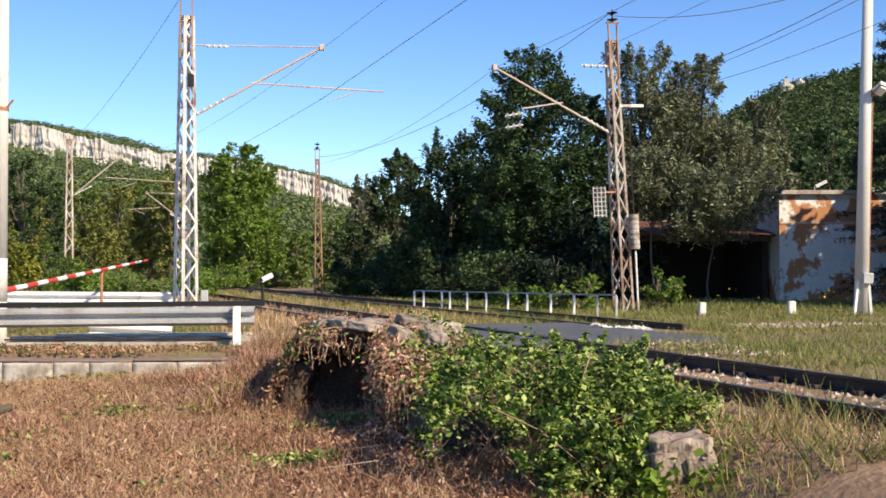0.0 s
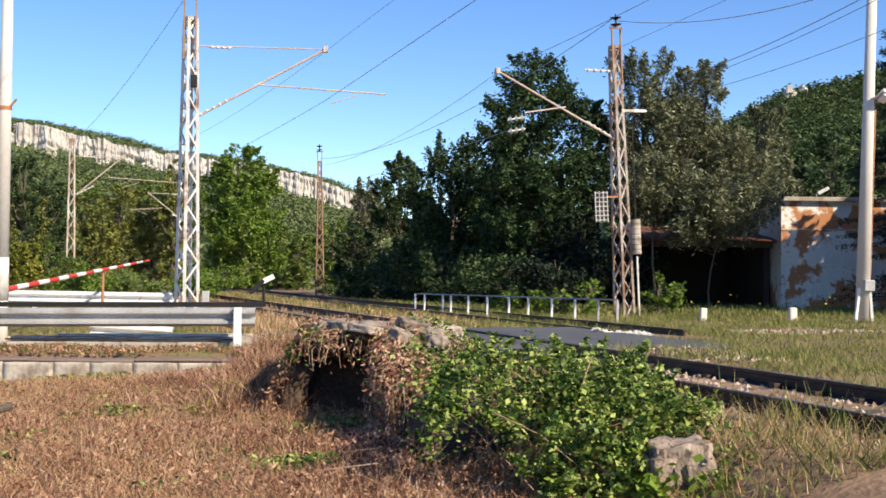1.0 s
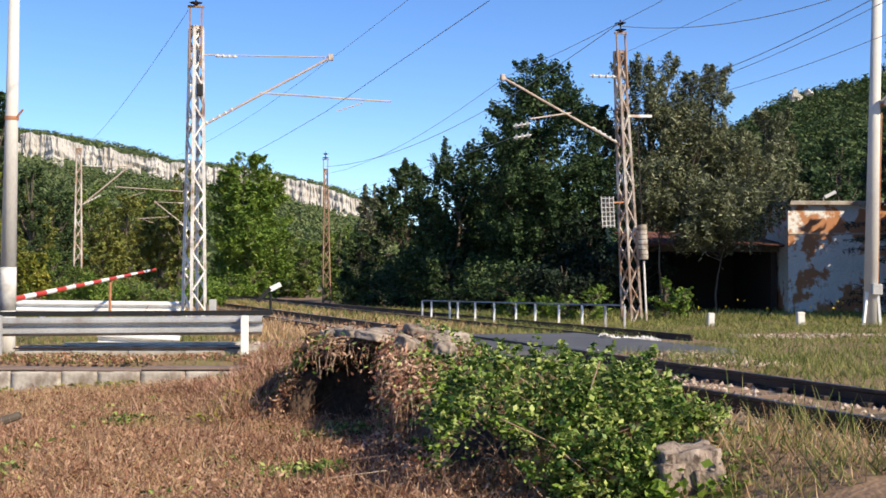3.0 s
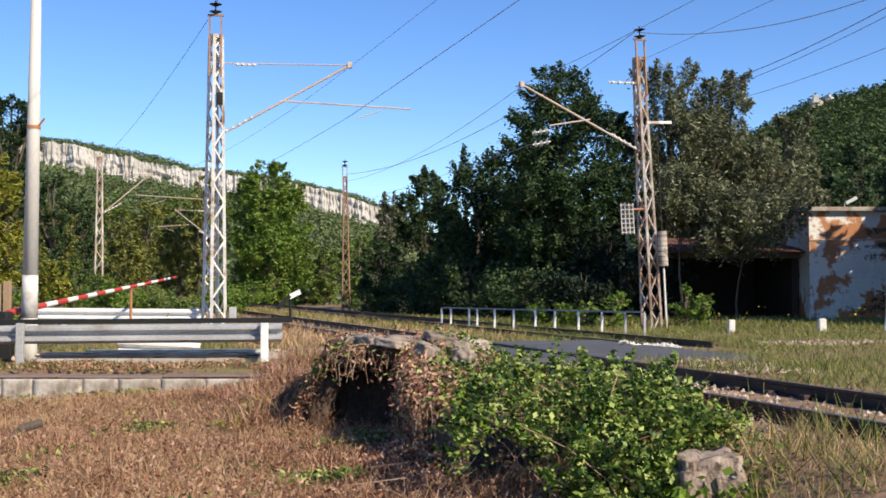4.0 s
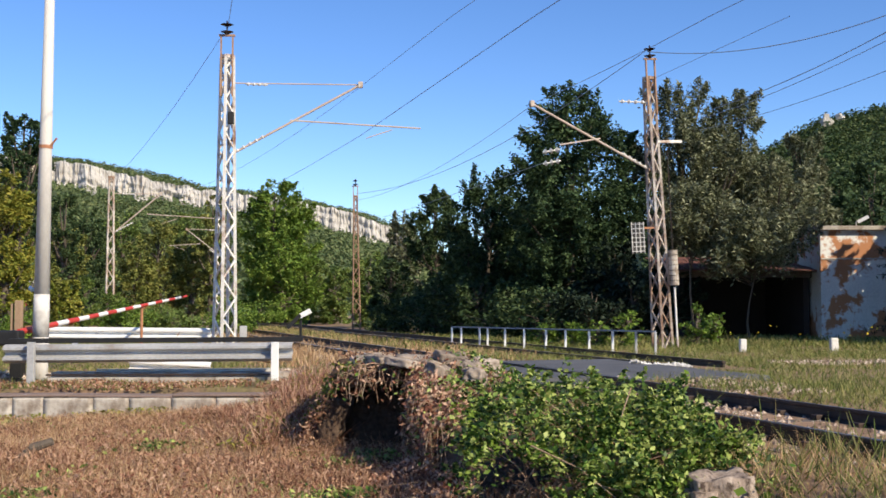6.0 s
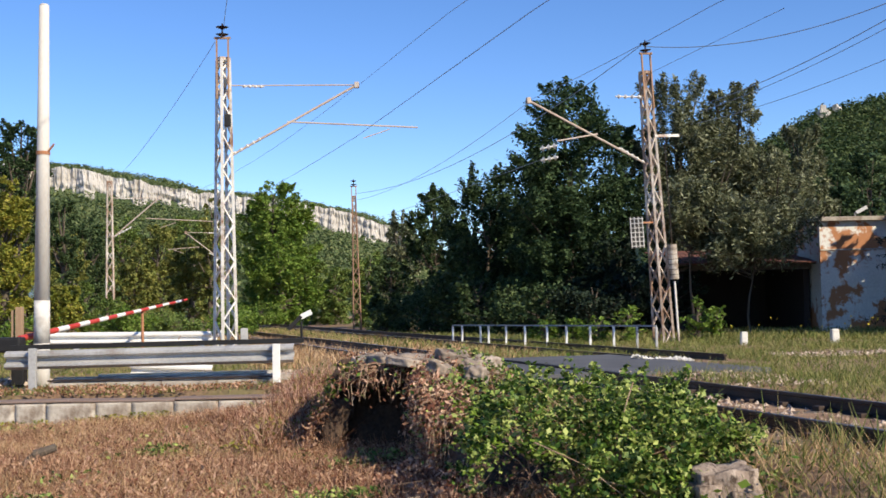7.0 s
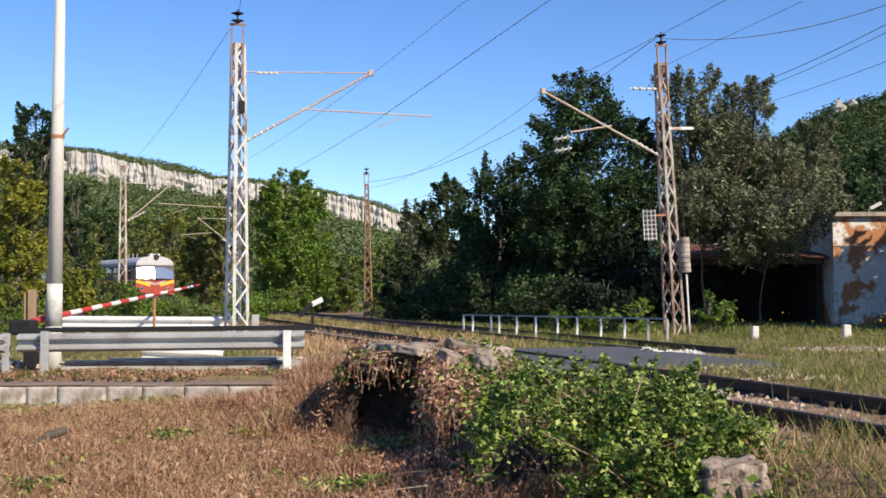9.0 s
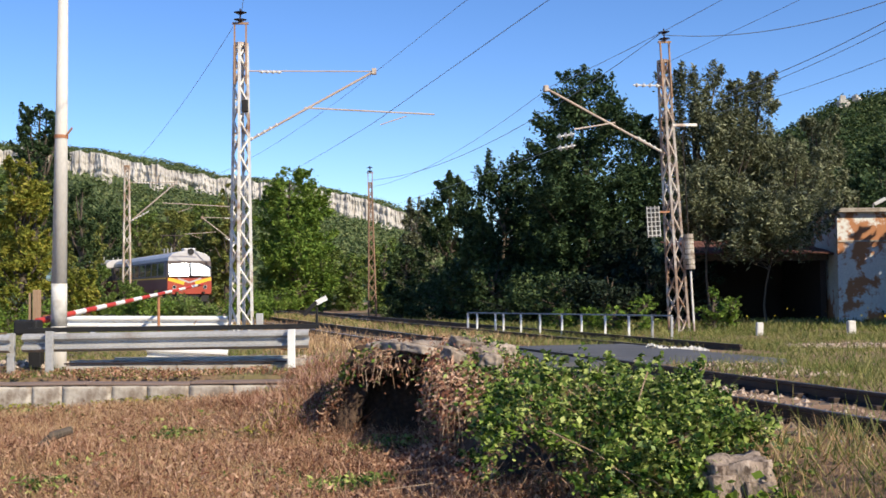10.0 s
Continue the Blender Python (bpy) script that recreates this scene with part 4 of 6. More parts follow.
def clear_of_shed(x, y, z):
    """Leaves stay above the shed's roof."""
    under = (x > 7.5) & (x < 12.7) & (y > 38.3) & (y < 44.4) & (z < 2.3 + (y - 38.3) * 0.123)
    return ~under & ~((x > 12.3) & (y > 37.8) & (z < 3.75))


# beyond the second track
DARK = dict(name="locust_tree", low=0.02, peak=0.34, skirt=0.8, puff=0.22, rise=0.35, stem=0.6, fill=0.5)
WILLOW = dict(name="willow_tree", slim=0.3, hang=0.0, puff=0.22, rise=1.3, flat=0.6)
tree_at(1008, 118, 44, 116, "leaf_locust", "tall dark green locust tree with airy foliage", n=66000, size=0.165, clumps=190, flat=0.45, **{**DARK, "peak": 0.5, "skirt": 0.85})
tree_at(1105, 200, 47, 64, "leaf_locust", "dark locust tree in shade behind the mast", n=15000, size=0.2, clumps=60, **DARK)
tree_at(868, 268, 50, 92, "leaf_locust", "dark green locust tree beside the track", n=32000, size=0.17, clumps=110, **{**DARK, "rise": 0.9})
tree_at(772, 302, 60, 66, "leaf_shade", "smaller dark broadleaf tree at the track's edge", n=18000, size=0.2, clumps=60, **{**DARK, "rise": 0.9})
tree_at(714, 346, 74, 40, "leaf_willow", "pale green young tree by the track", n=15000, size=0.22, clumps=70, low=0.03, peak=0.5, skirt=0.8, puff=0.26, rise=1.0)
tree_at(1206, 122, 46, 96, "leaf_willow", "tall silvery willow tree", n=42000, size=0.19, clumps=130, low=0.16, peak=0.6, skirt=0.8, **WILLOW)
tree_at(1302, 126, 46.5, 70, "leaf_willow", "silvery willow tree with upright twigs", n=38000, size=0.19, clumps=120, low=0.2, peak=0.6, skirt=0.8, **WILLOW)
tree_at(1424, 206, 48, 60, "leaf_willow", "silvery willow tree behind the building", n=24000, size=0.19, clumps=90, low=0.2, peak=0.55, skirt=0.8, keep=clear_of_shed, **WILLOW)
tree_at(1255, 200, 45.6, 104, "leaf_willow", "broad silvery willow tree overhanging the shed", n=30000, size=0.18, clumps=100, low=0.26, peak=0.55, skirt=0.95, keep=clear_of_shed, **WILLOW)
tree_at(1372, 250, 45.4, 100, "leaf_willow", "olive green willow tree overhanging the shed", n=28000, size=0.18, clumps=90, low=0.28, peak=0.55, skirt=0.95, keep=clear_of_shed, **WILLOW)
tree_at(1330, 345, 37.2, 112, "leaf_willow", "low willow tree spreading before the shed's roof", n=20000, size=0.17, clumps=90, low=0.6, peak=0.8, skirt=0.95, stem=0.3, keep=clear_of_shed, **WILLOW)
tree_at(1225, 300, 37.8, 76, "leaf_willow", "low willow tree spreading before the shed's roof", n=16000, size=0.17, clumps=70, low=0.63, peak=0.8, skirt=0.9, stem=0.3, keep=clear_of_shed, **WILLOW)
tree_at(1480, 275, 58, 70, "leaf_locust", "dark broadleaf tree behind the building", n=14000, size=0.24, clumps=60, **DARK)
tree_at(1545, 255, 62, 70, "leaf_locust", "dark broadleaf tree behind the building", n=14000, size=0.25, clumps=60, **DARK)
tree_at(1640, 235, 64, 80, "leaf_locust", "dark broadleaf tree behind the building", n=12000, size=0.28, clumps=50, **DARK)
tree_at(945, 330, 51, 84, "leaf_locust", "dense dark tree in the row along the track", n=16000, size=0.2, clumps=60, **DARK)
# very dark leaves paint the shaded cavity behind the mast
tree_at(1090, 395, 42, 74, "leaf_spruce_and_shade", "dense shrub tree behind the mast, shade put into its leaf colour", n=13000, size=0.18, clumps=45, **DARK)
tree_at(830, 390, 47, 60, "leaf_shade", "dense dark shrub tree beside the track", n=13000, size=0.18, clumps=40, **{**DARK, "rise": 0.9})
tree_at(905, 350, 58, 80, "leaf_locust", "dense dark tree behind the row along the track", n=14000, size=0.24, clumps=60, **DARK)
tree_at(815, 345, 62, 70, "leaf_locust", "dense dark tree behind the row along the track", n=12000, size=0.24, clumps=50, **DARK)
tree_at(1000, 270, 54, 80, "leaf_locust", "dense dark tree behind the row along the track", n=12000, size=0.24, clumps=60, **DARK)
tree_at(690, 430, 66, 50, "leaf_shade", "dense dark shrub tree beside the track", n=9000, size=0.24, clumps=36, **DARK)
tree_at(655, 418, 82, 42, "leaf_mid", "low green tree by the track", n=9000, size=0.27, clumps=36, low=0.02, peak=0.35, skirt=0.8, puff=0.26)
tree_at(592, 446, 96, 42, "leaf_mid", "low broadleaf tree beyond the mast", n=8000, size=0.3, clumps=36, low=0.02, peak=0.4, skirt=0.8, puff=0.26)
# the bright tree behind the silver mast and the woods to its left
WOOD = dict(low=0.02, peak=0.5, skirt=0.8, puff=0.2, rise=0.5, flat=0.35)
tree_at(488, 290, 90, 74, "leaf_bright", "bright green walnut tree lit by the sun", n=30000, size=0.3, clumps=100, name="walnut_tree", **{**WOOD, "peak": 0.62, "flat": 0.55})
tree_at(500, 400, 86, 72, "leaf_bright", "lower leafy walnut beside the taller one", n=15000, size=0.29, clumps=60, name="walnut_tree", **WOOD)
tree_at(376, 318, 108, 36, "leaf_olive", "green broadleaf tree behind the mast", n=12000, size=0.34, clumps=50, **WOOD)
tree_at(545, 430, 100, 40, "leaf_mid", "low broadleaf tree beside the walnut", n=8000, size=0.3, clumps=40, **WOOD)
tree_at(282, 366, 124, 56, "leaf_olive", "olive green tree, yellowing, at the wood's edge", n=17000, size=0.34, clumps=60, **WOOD)
tree_at(336, 388, 112, 48, "leaf_olive", "yellowing broadleaf tree at the wood's edge", n=13000, size=0.32, clumps=50, **WOOD)
tree_at(240, 400, 108, 46, "leaf_olive", "yellowing broadleaf tree at the wood's edge", n=13000, size=0.32, clumps=50, **WOOD)
tree_at(215, 352, 140, 52, "leaf_mid", "green broadleaf tree deep in the wood", n=13000, size=0.38, clumps=50, **WOOD)
tree_at(340, 345, 150, 50, "leaf_mid", "green broadleaf tree deep in the wood", n=12000, size=0.4, clumps=50, **WOOD)
tree_at(150, 345, 116, 54, "leaf_shade", "dark green broadleaf tree at the wood's edge", n=17000, size=0.32, clumps=70, **WOOD)
tree_at(112, 318, 84, 40, "leaf_shade", "dark green broadleaf tree at the wood's edge", n=15000, size=0.25, clumps=60, **WOOD)
tree_at(36, 166, 62, 60, "leaf_locust", "thin-crowned locust tree above the bushes", n=22000, size=0.18, clumps=90, low=0.3, peak=0.75, puff=0.17, name="locust_tree")
tree_at(8, 262, 48, 58, "leaf_yellow", "yellowing broadleaf tree near the road", n=22000, size=0.19, clumps=90, **WOOD)
tree_at(-70, 230, 55, 80, "leaf_mid", "green broadleaf tree beside the road", n=12000, size=0.26, clumps=50, **WOOD)
tree_at(75, 430, 52, 46, "leaf_olive", "leafy shrub behind the boom", n=11000, size=0.18, clumps=45, **WOOD)
tree_at(115, 466, 50, 38, "leaf_yellow", "yellowing shrub behind the boom", n=9000, size=0.17, clumps=40, **WOOD)
tree_at(150, 464, 60, 26, "leaf_mid", "leafy shrub screening the curve of the track", n=10000, size=0.19, clumps=40, **WOOD)
tree_at(196, 486, 48.5, 30, "leaf_mid", "leafy shrub at the foot of the far mast", n=7000, size=0.16, clumps=36, **WOOD)
tree_at(118, 372, 92, 46, "leaf_olive", "olive green tree screening the railway curve", n=13000, size=0.26, clumps=50, **WOOD)


def shrub_row(pts, leaf, label, h, r, n=2500, size=0.14):
    for i, (x, y) in enumerate(pts):
        build_tree(x, y, h * (0.8 + 0.4 * math.sin(i * 2.3) ** 2), r, leaf, label, low=0.02, n=n, size=size, clumps=22, peak=0.4, puff=0.34, name="shrub", category="shrub", group="shrubs")


shrub_row([(-17.2, 66), (-15.5, 61), (-14.2, 57), (-12.8, 54), (-11.6, 50)], "leaf_mid", "low green shrub below the railway curve", 1.35, 1.2)
shrub_row([(-8.5, 47), (-10.5, 56), (-12.0, 44), (-15, 42), (-18, 46), (-11.0, 70)], "leaf_bright", "low leafy shrub beside the track", 1.3, 1.2)
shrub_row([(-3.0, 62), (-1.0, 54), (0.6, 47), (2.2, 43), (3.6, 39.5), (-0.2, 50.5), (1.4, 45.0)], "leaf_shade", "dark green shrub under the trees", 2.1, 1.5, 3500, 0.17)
# very dark leaves here paint the deep shade beside the shed
shrub_row([(5.0, 38.2), (6.4, 38.8), (7.4, 38.9)], "leaf_spruce_and_shade", "shrub whose deep shade is put into its leaf colour", 2.3, 1.3, 3000, 0.17)
shrub_row([(4.2, 31.5), (4.9, 30.6), (6.9, 31.4), (7.6, 32.2)], "leaf_bright", "bright green seedling shrub beside the mast", 1.0, 0.42, 420, 0.14)
shrub_row([(2.9, 33.2), (3.7, 32.6)], "leaf_bright", "green seedling shrub behind the railing", 0.8, 0.5, 500, 0.15)


def build_spruce(x, y, h):
    t = thing("spruce_tree", x, y, float(ground_z(x, y)) - 0.05, "dark spruce tree with spreading branches before the wall", "tree", "trees")
    g = Geo().tube((0, 0, 0), (0, 0, h), 0.16, 0.02, 8)
    P = []
    for i in range(130):
        u = rng.uniform(0.06, 0.97)
        a = rng.uniform(0, 6.28)
        L = (1 - u) ** 0.8 * h * 0.24 + 0.2
        p = Vector((0, 0, u * h))
        q = p + Vector((math.cos(a) * L, math.sin(a) * L, 0.08 * L - 0.15 * L))
        g.tube(p, q, 0.025, 0.006, 5, False)
        for k in range(110):
            s = rng.uniform(0.1, 1.0)
            c = p.lerp(q, s)
            P.append((c.x + rng.normal(0, 0.1), c.y + rng.normal(0, 0.1), c.z + rng.normal(-0.04, 0.05)))
    g.make("trunk", M["bark"], t)
    quads("crown", leaves(np.array(P), 0.17, 0.18, up=0.2, hang=0.3), M["leaf_spruce_and_shade"], t)


build_spruce(14.7, 34.0, 9.0)
# out of view to the right; added to shade the plaster wall's lower part
build_tree(18.3, 33.6, 6.6, 3.4, "leaf_locust", "broad dark tree out of view, added to shade the plastered building", n=40000, size=0.32, clumps=90, low=0.03, peak=0.5, skirt=0.9, fill=0.6)


# unseen too: added for the shade it throws towards the shed
build_tree(16.7, 30.5, 8.3, 2.5, "leaf_locust", "tall unseen locust tree added to shade the shed and building", n=30000, size=0.28, clumps=90, low=0.12, peak=0.5, skirt=0.9, fill=0.6, name="locust_tree")


# ---- far hills ----
def interp(p, pts):
    return np.interp(p, [a for a, b in pts], [b for a, b in pts])


def value_noise(a, b, seed=0.0):
    out = np.zeros_like(a)
    for i in range(a.size):
        out.flat[i] = noise.noise((float(a.flat[i]), float(b.flat[i]), seed))
    return out


def hill_sheet(name, pxs, profile, material, label, kind="structure"):
    """A sheet over the bearings pxs; profile(px) gives rows of (depth, height)."""
    v = []
    for p in pxs:
        for (d, z) in profile(p):
            v.append(((p - 784) / 2042.4 * d, d, z))
    n, m = len(pxs), len(profile(pxs[0]))
    f = [(i * m + j, i * m + j + 1, (i + 1) * m + j + 1, (i + 1) * m + j) for i in range(n - 1) for j in range(m - 1)]
    g = Geo().add(v, f)
    return tagged(g.make(name, material, smooth=True), label, "hill", kind=kind)


SKYLINE = [(-900, 250), (-300, 232), (60, 246), (110, 254), (140, 255), (203, 267), (304, 286), (358, 304), (430, 311), (540, 328), (640, 351), (703, 372), (745, 402), (800, 450), (900, 500)]
CLIFF_TOP = [(-900, 262), (-300, 245), (60, 258), (110, 261), (140, 263), (203, 279), (304, 300), (358, 311), (430, 318), (540, 334), (620, 351), (703, 383), (740, 408), (800, 455), (900, 505)]
CLIFF_FOOT = [(-900, 305), (-300, 295), (60, 306), (110, 312), (203, 327), (304, 341), (358, 350), (430, 360), (540, 380), (620, 400), (703, 424), (740, 432), (800, 462), (900, 508)]


def level(p, pts, d):
    """Height at depth d in the direction that pts gives for the bearing p."""
    return 1.05 + (515 - float(interp(p, pts))) * d / 2042.4


def left_profile(p):
    zt, zb = level(p, CLIFF_TOP, 700.0) - 1.0, level(p, CLIFF_FOOT, 686.0)
    rows = [(130.0, -1.5)]
    for k in range(1, 12):
        u = k / 11
        rows.append((130 + 555 * u, -1.5 + (zb + 1.5) * (0.25 * u + 0.75 * u * u)))
    crest = level(p, SKYLINE, 790.0) - 2.5
    return rows + [(686.0, zb), (712.0, zt), (790.0, crest), (900.0, crest + 4.0), (1500.0, crest - 40)]


hill_l = hill_sheet("hill_far", np.arange(-900, 905, 15.0), left_profile, M["hill"], "wooded valley side below a limestone cliff")


def build_cliff():
    """Buttresses and clefts that run upright, with ledges, under an uneven rim."""
    px = np.arange(-400, 800, 1.3)
    rows = 30
    V = []
    for p in px:
        zt = level(p, CLIFF_TOP, 698.0) + 2.0 * noise.noise((p * 0.05, 0, 3)) + 1.0 * noise.noise((p * 0.21, 0, 9))
        zb = level(p, CLIFF_FOOT, 688.0) - 4 + 5 * noise.noise((p * 0.03, 5, 1))
        butt = 7 * noise.noise((p * 0.022, 0, 0)) + 5.0 * abs(noise.noise((p * 0.065, 0.0, 7)))
        for j in range(rows):
            u = j / (rows - 1)
            z = zt - (zt - zb) * u
            cleft = abs(noise.noise((p * 0.11 + 0.25 * noise.noise((u * 3, p * 0.02, 1)), u * 0.7, 2)))
            fine = 1.5 * noise.noise((p * 0.34, u * 3.0, 6)) + 0.9 * noise.noise((p * 0.8, u * 9.0, 8))
            d = 702 - 13 * u - butt - 5.0 * min(0.45, cleft) - fine - 3.6 * noise.noise((p * 0.02, u * 6, 4))
            V.append(((p - 784) / 2042.4 * d, d, z))
    n = len(px)
    f = [(i * rows + j, (i + 1) * rows + j, (i + 1) * rows + j + 1, i * rows + j + 1) for i in range(n - 1) for j in range(rows - 1)]
    ob = Geo().add(V, f).make("cliff", M["rock"])
    tagged(ob, "long pale limestone cliff along the valley rim", "cliff", kind="structure")


build_cliff()
RIGHT = [(1000, 440), (1120, 370), (1250, 300), (1350, 248), (1400, 220), (1435, 204), (1470, 183), (1500, 179), (1568, 161), (1700, 128), (2100, 95), (2600, 120)]


def right_profile(p):
    zt = 1.05 + (515 - float(interp(p, RIGHT))) * 330 / 2042.4 - 1.5
    rows = [(110.0, -1.0)]
    for k in range(1, 12):
        u = k / 11
        rows.append((110 + 220 * u, -1.0 + (zt + 1) * (0.2 * u + 0.8 * u ** 1.7)))
    return rows + [(420.0, zt - 8), (700.0, zt - 60)]


hill_r = hill_sheet("hill_near", np.arange(1000, 2610, 15.0), right_profile, M["hill"], "steep wooded hill above the village")


def woods(name, profile, lo, hi, n, size, seed, d0, d1, label, leaf=0.62, per=7, leaf_name="leaf_far"):
    """Crowns on a slope: each a clump of loose leaves on an uneven dome."""
    r = np.random.default_rng(seed)
    px = r.uniform(lo, hi, n)
    out = []
    prof = {}
    for p in px:
        key = round(p / 15) * 15
        if key not in prof:
            prof[key] = profile(float(key))
        rows = prof[key]
        d = r.uniform(d0, d1)
        z = np.interp(d, [a for a, b in rows], [b for a, b in rows])
        s = size * r.uniform(0.55, 1.3) * (0.5 + 0.5 * d / d1)
        dv = unit(per)
        dv[:, 2] = np.abs(dv[:, 2])
        c = np.array([(p - 784) / 2042.4 * d, d, z]) + dv * s * np.array([1, 1, 1.15])
        out.append(c)
    P = np.concatenate(out)
    ob = quads(name, leaves(P, size * leaf, 0.7, up=0.5), M[leaf_name])
    tagged(ob, label, "woods", kind="stuff")


woods("far_woods", left_profile, -150, 800, 5200, 4.4, 3, 190, 684, "mixed green woods on the valley side", leaf=0.36, per=20)
woods("rim_woods", left_profile, -150, 800, 2600, 2.4, 4, 706, 800, "dark woods along the cliff's top", leaf=0.5, per=12)
woods("hill_woods", right_profile, 1150, 1750, 5600, 2.3, 5, 120, 345, "dense green woods on the steep hill", leaf=0.4, per=20, leaf_name="leaf_hill")


def build_crag():
    g = Geo()
    for i in range(12):
        p, dz = rng.choice([1466, 1469, 1472, 1478, 1490]) + rng.normal(0, 3), rng.uniform(-3.0, -0.3)
        d = 322.0
        z = right_profile(p)[11][1] + dz + 1.2
        g.box(((p - 784) / 2042.4 * d, d, z), (rng.uniform(0.8, 2.0), 1.6, rng.uniform(0.8, 2.4)), Euler((rng.uniform(-0.3, 0.3), rng.uniform(-0.4, 0.4), rng.uniform(0, 3))).to_matrix())
    tagged(g.make("crag", M["rock"], bevel=0.25), "small pale rock crag on the hilltop", "crag", kind="structure")


build_crag()


# ---- broken bank with dead vines ----
def patch(x, y, s, seed):
    """Soft patches between 0 and 1."""
    return 0.5 + 0.5 * np.sin(x * s + seed + 1.7 * np.sin(y * s * 0.8 + seed)) * np.cos(y * s * 1.1 - seed + 1.3 * np.sin(x * s * 0.6))


def bank_edge(y):
    """Where the bank's left edge lies: far back behind the hollow, then along the pier, then towards the bush."""
    back = float(smooth(0.0, 0.22, y))
    near = -0.06 + 0.2 * max(0.0, -1.5 - y)
    return near * (1 - back) - 1.12 * back


def heap_z(x, y):
    """Height of the overgrown bank: a hollow under a crust, a pier that juts forward, a top that falls towards the bush."""
    e = x - bank_edge(y) + 0.08 * noise.noise((y * 1.7, 0, 5)) + 0.05 * noise.noise((y * 5.0, x * 2.0, 9))
    top = 1.06 - 0.22 * float(smooth(-0.2, -1.4, y)) - 0.34 * float(smooth(-1.5, -3.2, y)) - 0.30 * float(smooth(0.4, 1.3, x))
    ends = float(smooth(-3.4, -2.7, y)) * (1 - float(smooth(1.0, 2.1, y)))
    z = top * float(smooth(-0.06, 0.10, e)) * (1 - float(smooth(1.0, 2.2, x - max(0.0, -1.5 - y) * 0.2))) * ends
    k = float(smooth(0.0, 0.3, z))
    return z + (0.09 * noise.noise((x * 2.4, y * 2.4, 1)) + 0.05 * noise.noise((x * 7, y * 7, 4))) * k


def build_heap():
    t = thing("earth_bank", -0.16, 13.1, -0.66, "broken earth bank with stone slabs, hung with dead vines", "bank")
    xs, ys = np.arange(-1.35, 2.6, 0.045), np.arange(-3.5, 2.2, 0.05)
    V = [(x, y, heap_z(x, y) - 0.03) for y in ys for x in xs]
    nx, ny = len(xs), len(ys)
    f = [(j * nx + i, j * nx + i + 1, (j + 1) * nx + i + 1, (j + 1) * nx + i) for j in range(ny - 1) for i in range(nx - 1)]
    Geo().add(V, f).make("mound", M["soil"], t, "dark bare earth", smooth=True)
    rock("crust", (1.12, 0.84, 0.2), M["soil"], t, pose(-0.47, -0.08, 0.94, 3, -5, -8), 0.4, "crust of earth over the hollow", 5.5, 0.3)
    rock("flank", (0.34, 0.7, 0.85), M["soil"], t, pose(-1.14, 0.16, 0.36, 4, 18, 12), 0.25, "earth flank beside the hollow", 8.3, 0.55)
    for k, (x, y, a, b, c, rx, ry, rz) in enumerate([(-0.70, 0.1, 0.36, 0.4, 0.10, 3, -8, 10), (-0.42, -0.1, 0.5, 0.46, 0.09, -3, 5, 30), (-0.05, -0.3, 0.56, 0.5, 0.10, 2, 9, -10), (-0.25, -0.55, 0.38, 0.3, 0.08, 6, 6, 60), (0.25, -0.4, 0.34, 0.3, 0.12, 10, 10, 15),
                                                     (0.12, -1.0, 0.26, 0.2, 0.14, 5, 20, 30), (0.45, -0.75, 0.24, 0.2, 0.14, 15, 5, 80), (0.62, -0.4, 0.26, 0.24, 0.16, 8, 4, 20), (0.5, -1.2, 0.22, 0.18, 0.14, 8, 14, 70)]):
        rock("stone", (a, b, c), M["stone"], t, pose(x, y, (heap_z(x, y) if x > 0.05 else 1.0) + 0.07, rx, ry, rz), 0.35, "pale broken stone slab", k * 3.1, 0.08)
    g = Geo()
    # loose stems on the pier and the crust
    for i in range(330):
        y = rng.uniform(-2.4, 0.6)
        x = rng.uniform(-0.8, 1.1) if y > -0.4 else bank_edge(y) + rng.uniform(0.05, 1.1)
        p = Vector((x, y, heap_z(x, y) + 0.02 if x > 0 else 1.05))
        d = Vector((rng.normal(-0.3, 0.5), rng.normal(-0.3, 0.4), rng.normal(0.2, 0.4)))
        for k in range(4):
            q = p + d * rng.uniform(0.04, 0.09)
            g.tube(p, q, 0.004, 0.003, 4, False)
            p = q
            d += Vector((rng.normal(0, 0.4), rng.normal(0, 0.2), -0.4))
    # vines: short ones on the crust's lip, long ones down the pier
    hang = []
    for i in range(420):
        lip = i % 7 == 0
        if lip:
            p = Vector((rng.uniform(-0.9, 0.0), rng.uniform(-0.55, -0.4), 1.0 + rng.normal(0, 0.05)))
            L = rng.uniform(0.08, 0.32)
        else:
            y = rng.uniform(-2.6, -0.35)
            p = Vector((bank_edge(y) + rng.uniform(0.0, 0.55) ** 1.5, y, 0))
            p.z = heap_z(p.x + 0.12, y) + 0.05
            L = rng.uniform(0.15, 0.7)
        q = p + Vector((rng.uniform(-0.22, -0.02), rng.uniform(-0.25, 0.0), -min(L, max(0.05, p.z))))
        m = p.lerp(q, 0.45) + Vector((-0.06, -0.06, 0.06))
        g.tube(p, m, 0.005, 0.004, 4, False).tube(m, q, 0.004, 0.003, 4, False)
        for k in range(7 if lip else 15):
            c = p.lerp(m, rng.uniform(0, 1)) if rng.uniform() < 0.5 else m.lerp(q, rng.uniform(0, 1))
            hang.append((c.x + rng.normal(0, 0.045), c.y + rng.normal(0, 0.045), max(0.02, c.z + rng.normal(0, 0.045))))
    hang = np.array(hang)
    pale = rng.uniform(0, 1, len(hang)) < 0.14
    quads("hanging_dead_foliage", leaves(hang[~pale], 0.058, 0.4, up=0.0, hang=0.4), M["leaf_russet"], t, "withered leaves on hanging vines")["kind"] = "stuff"
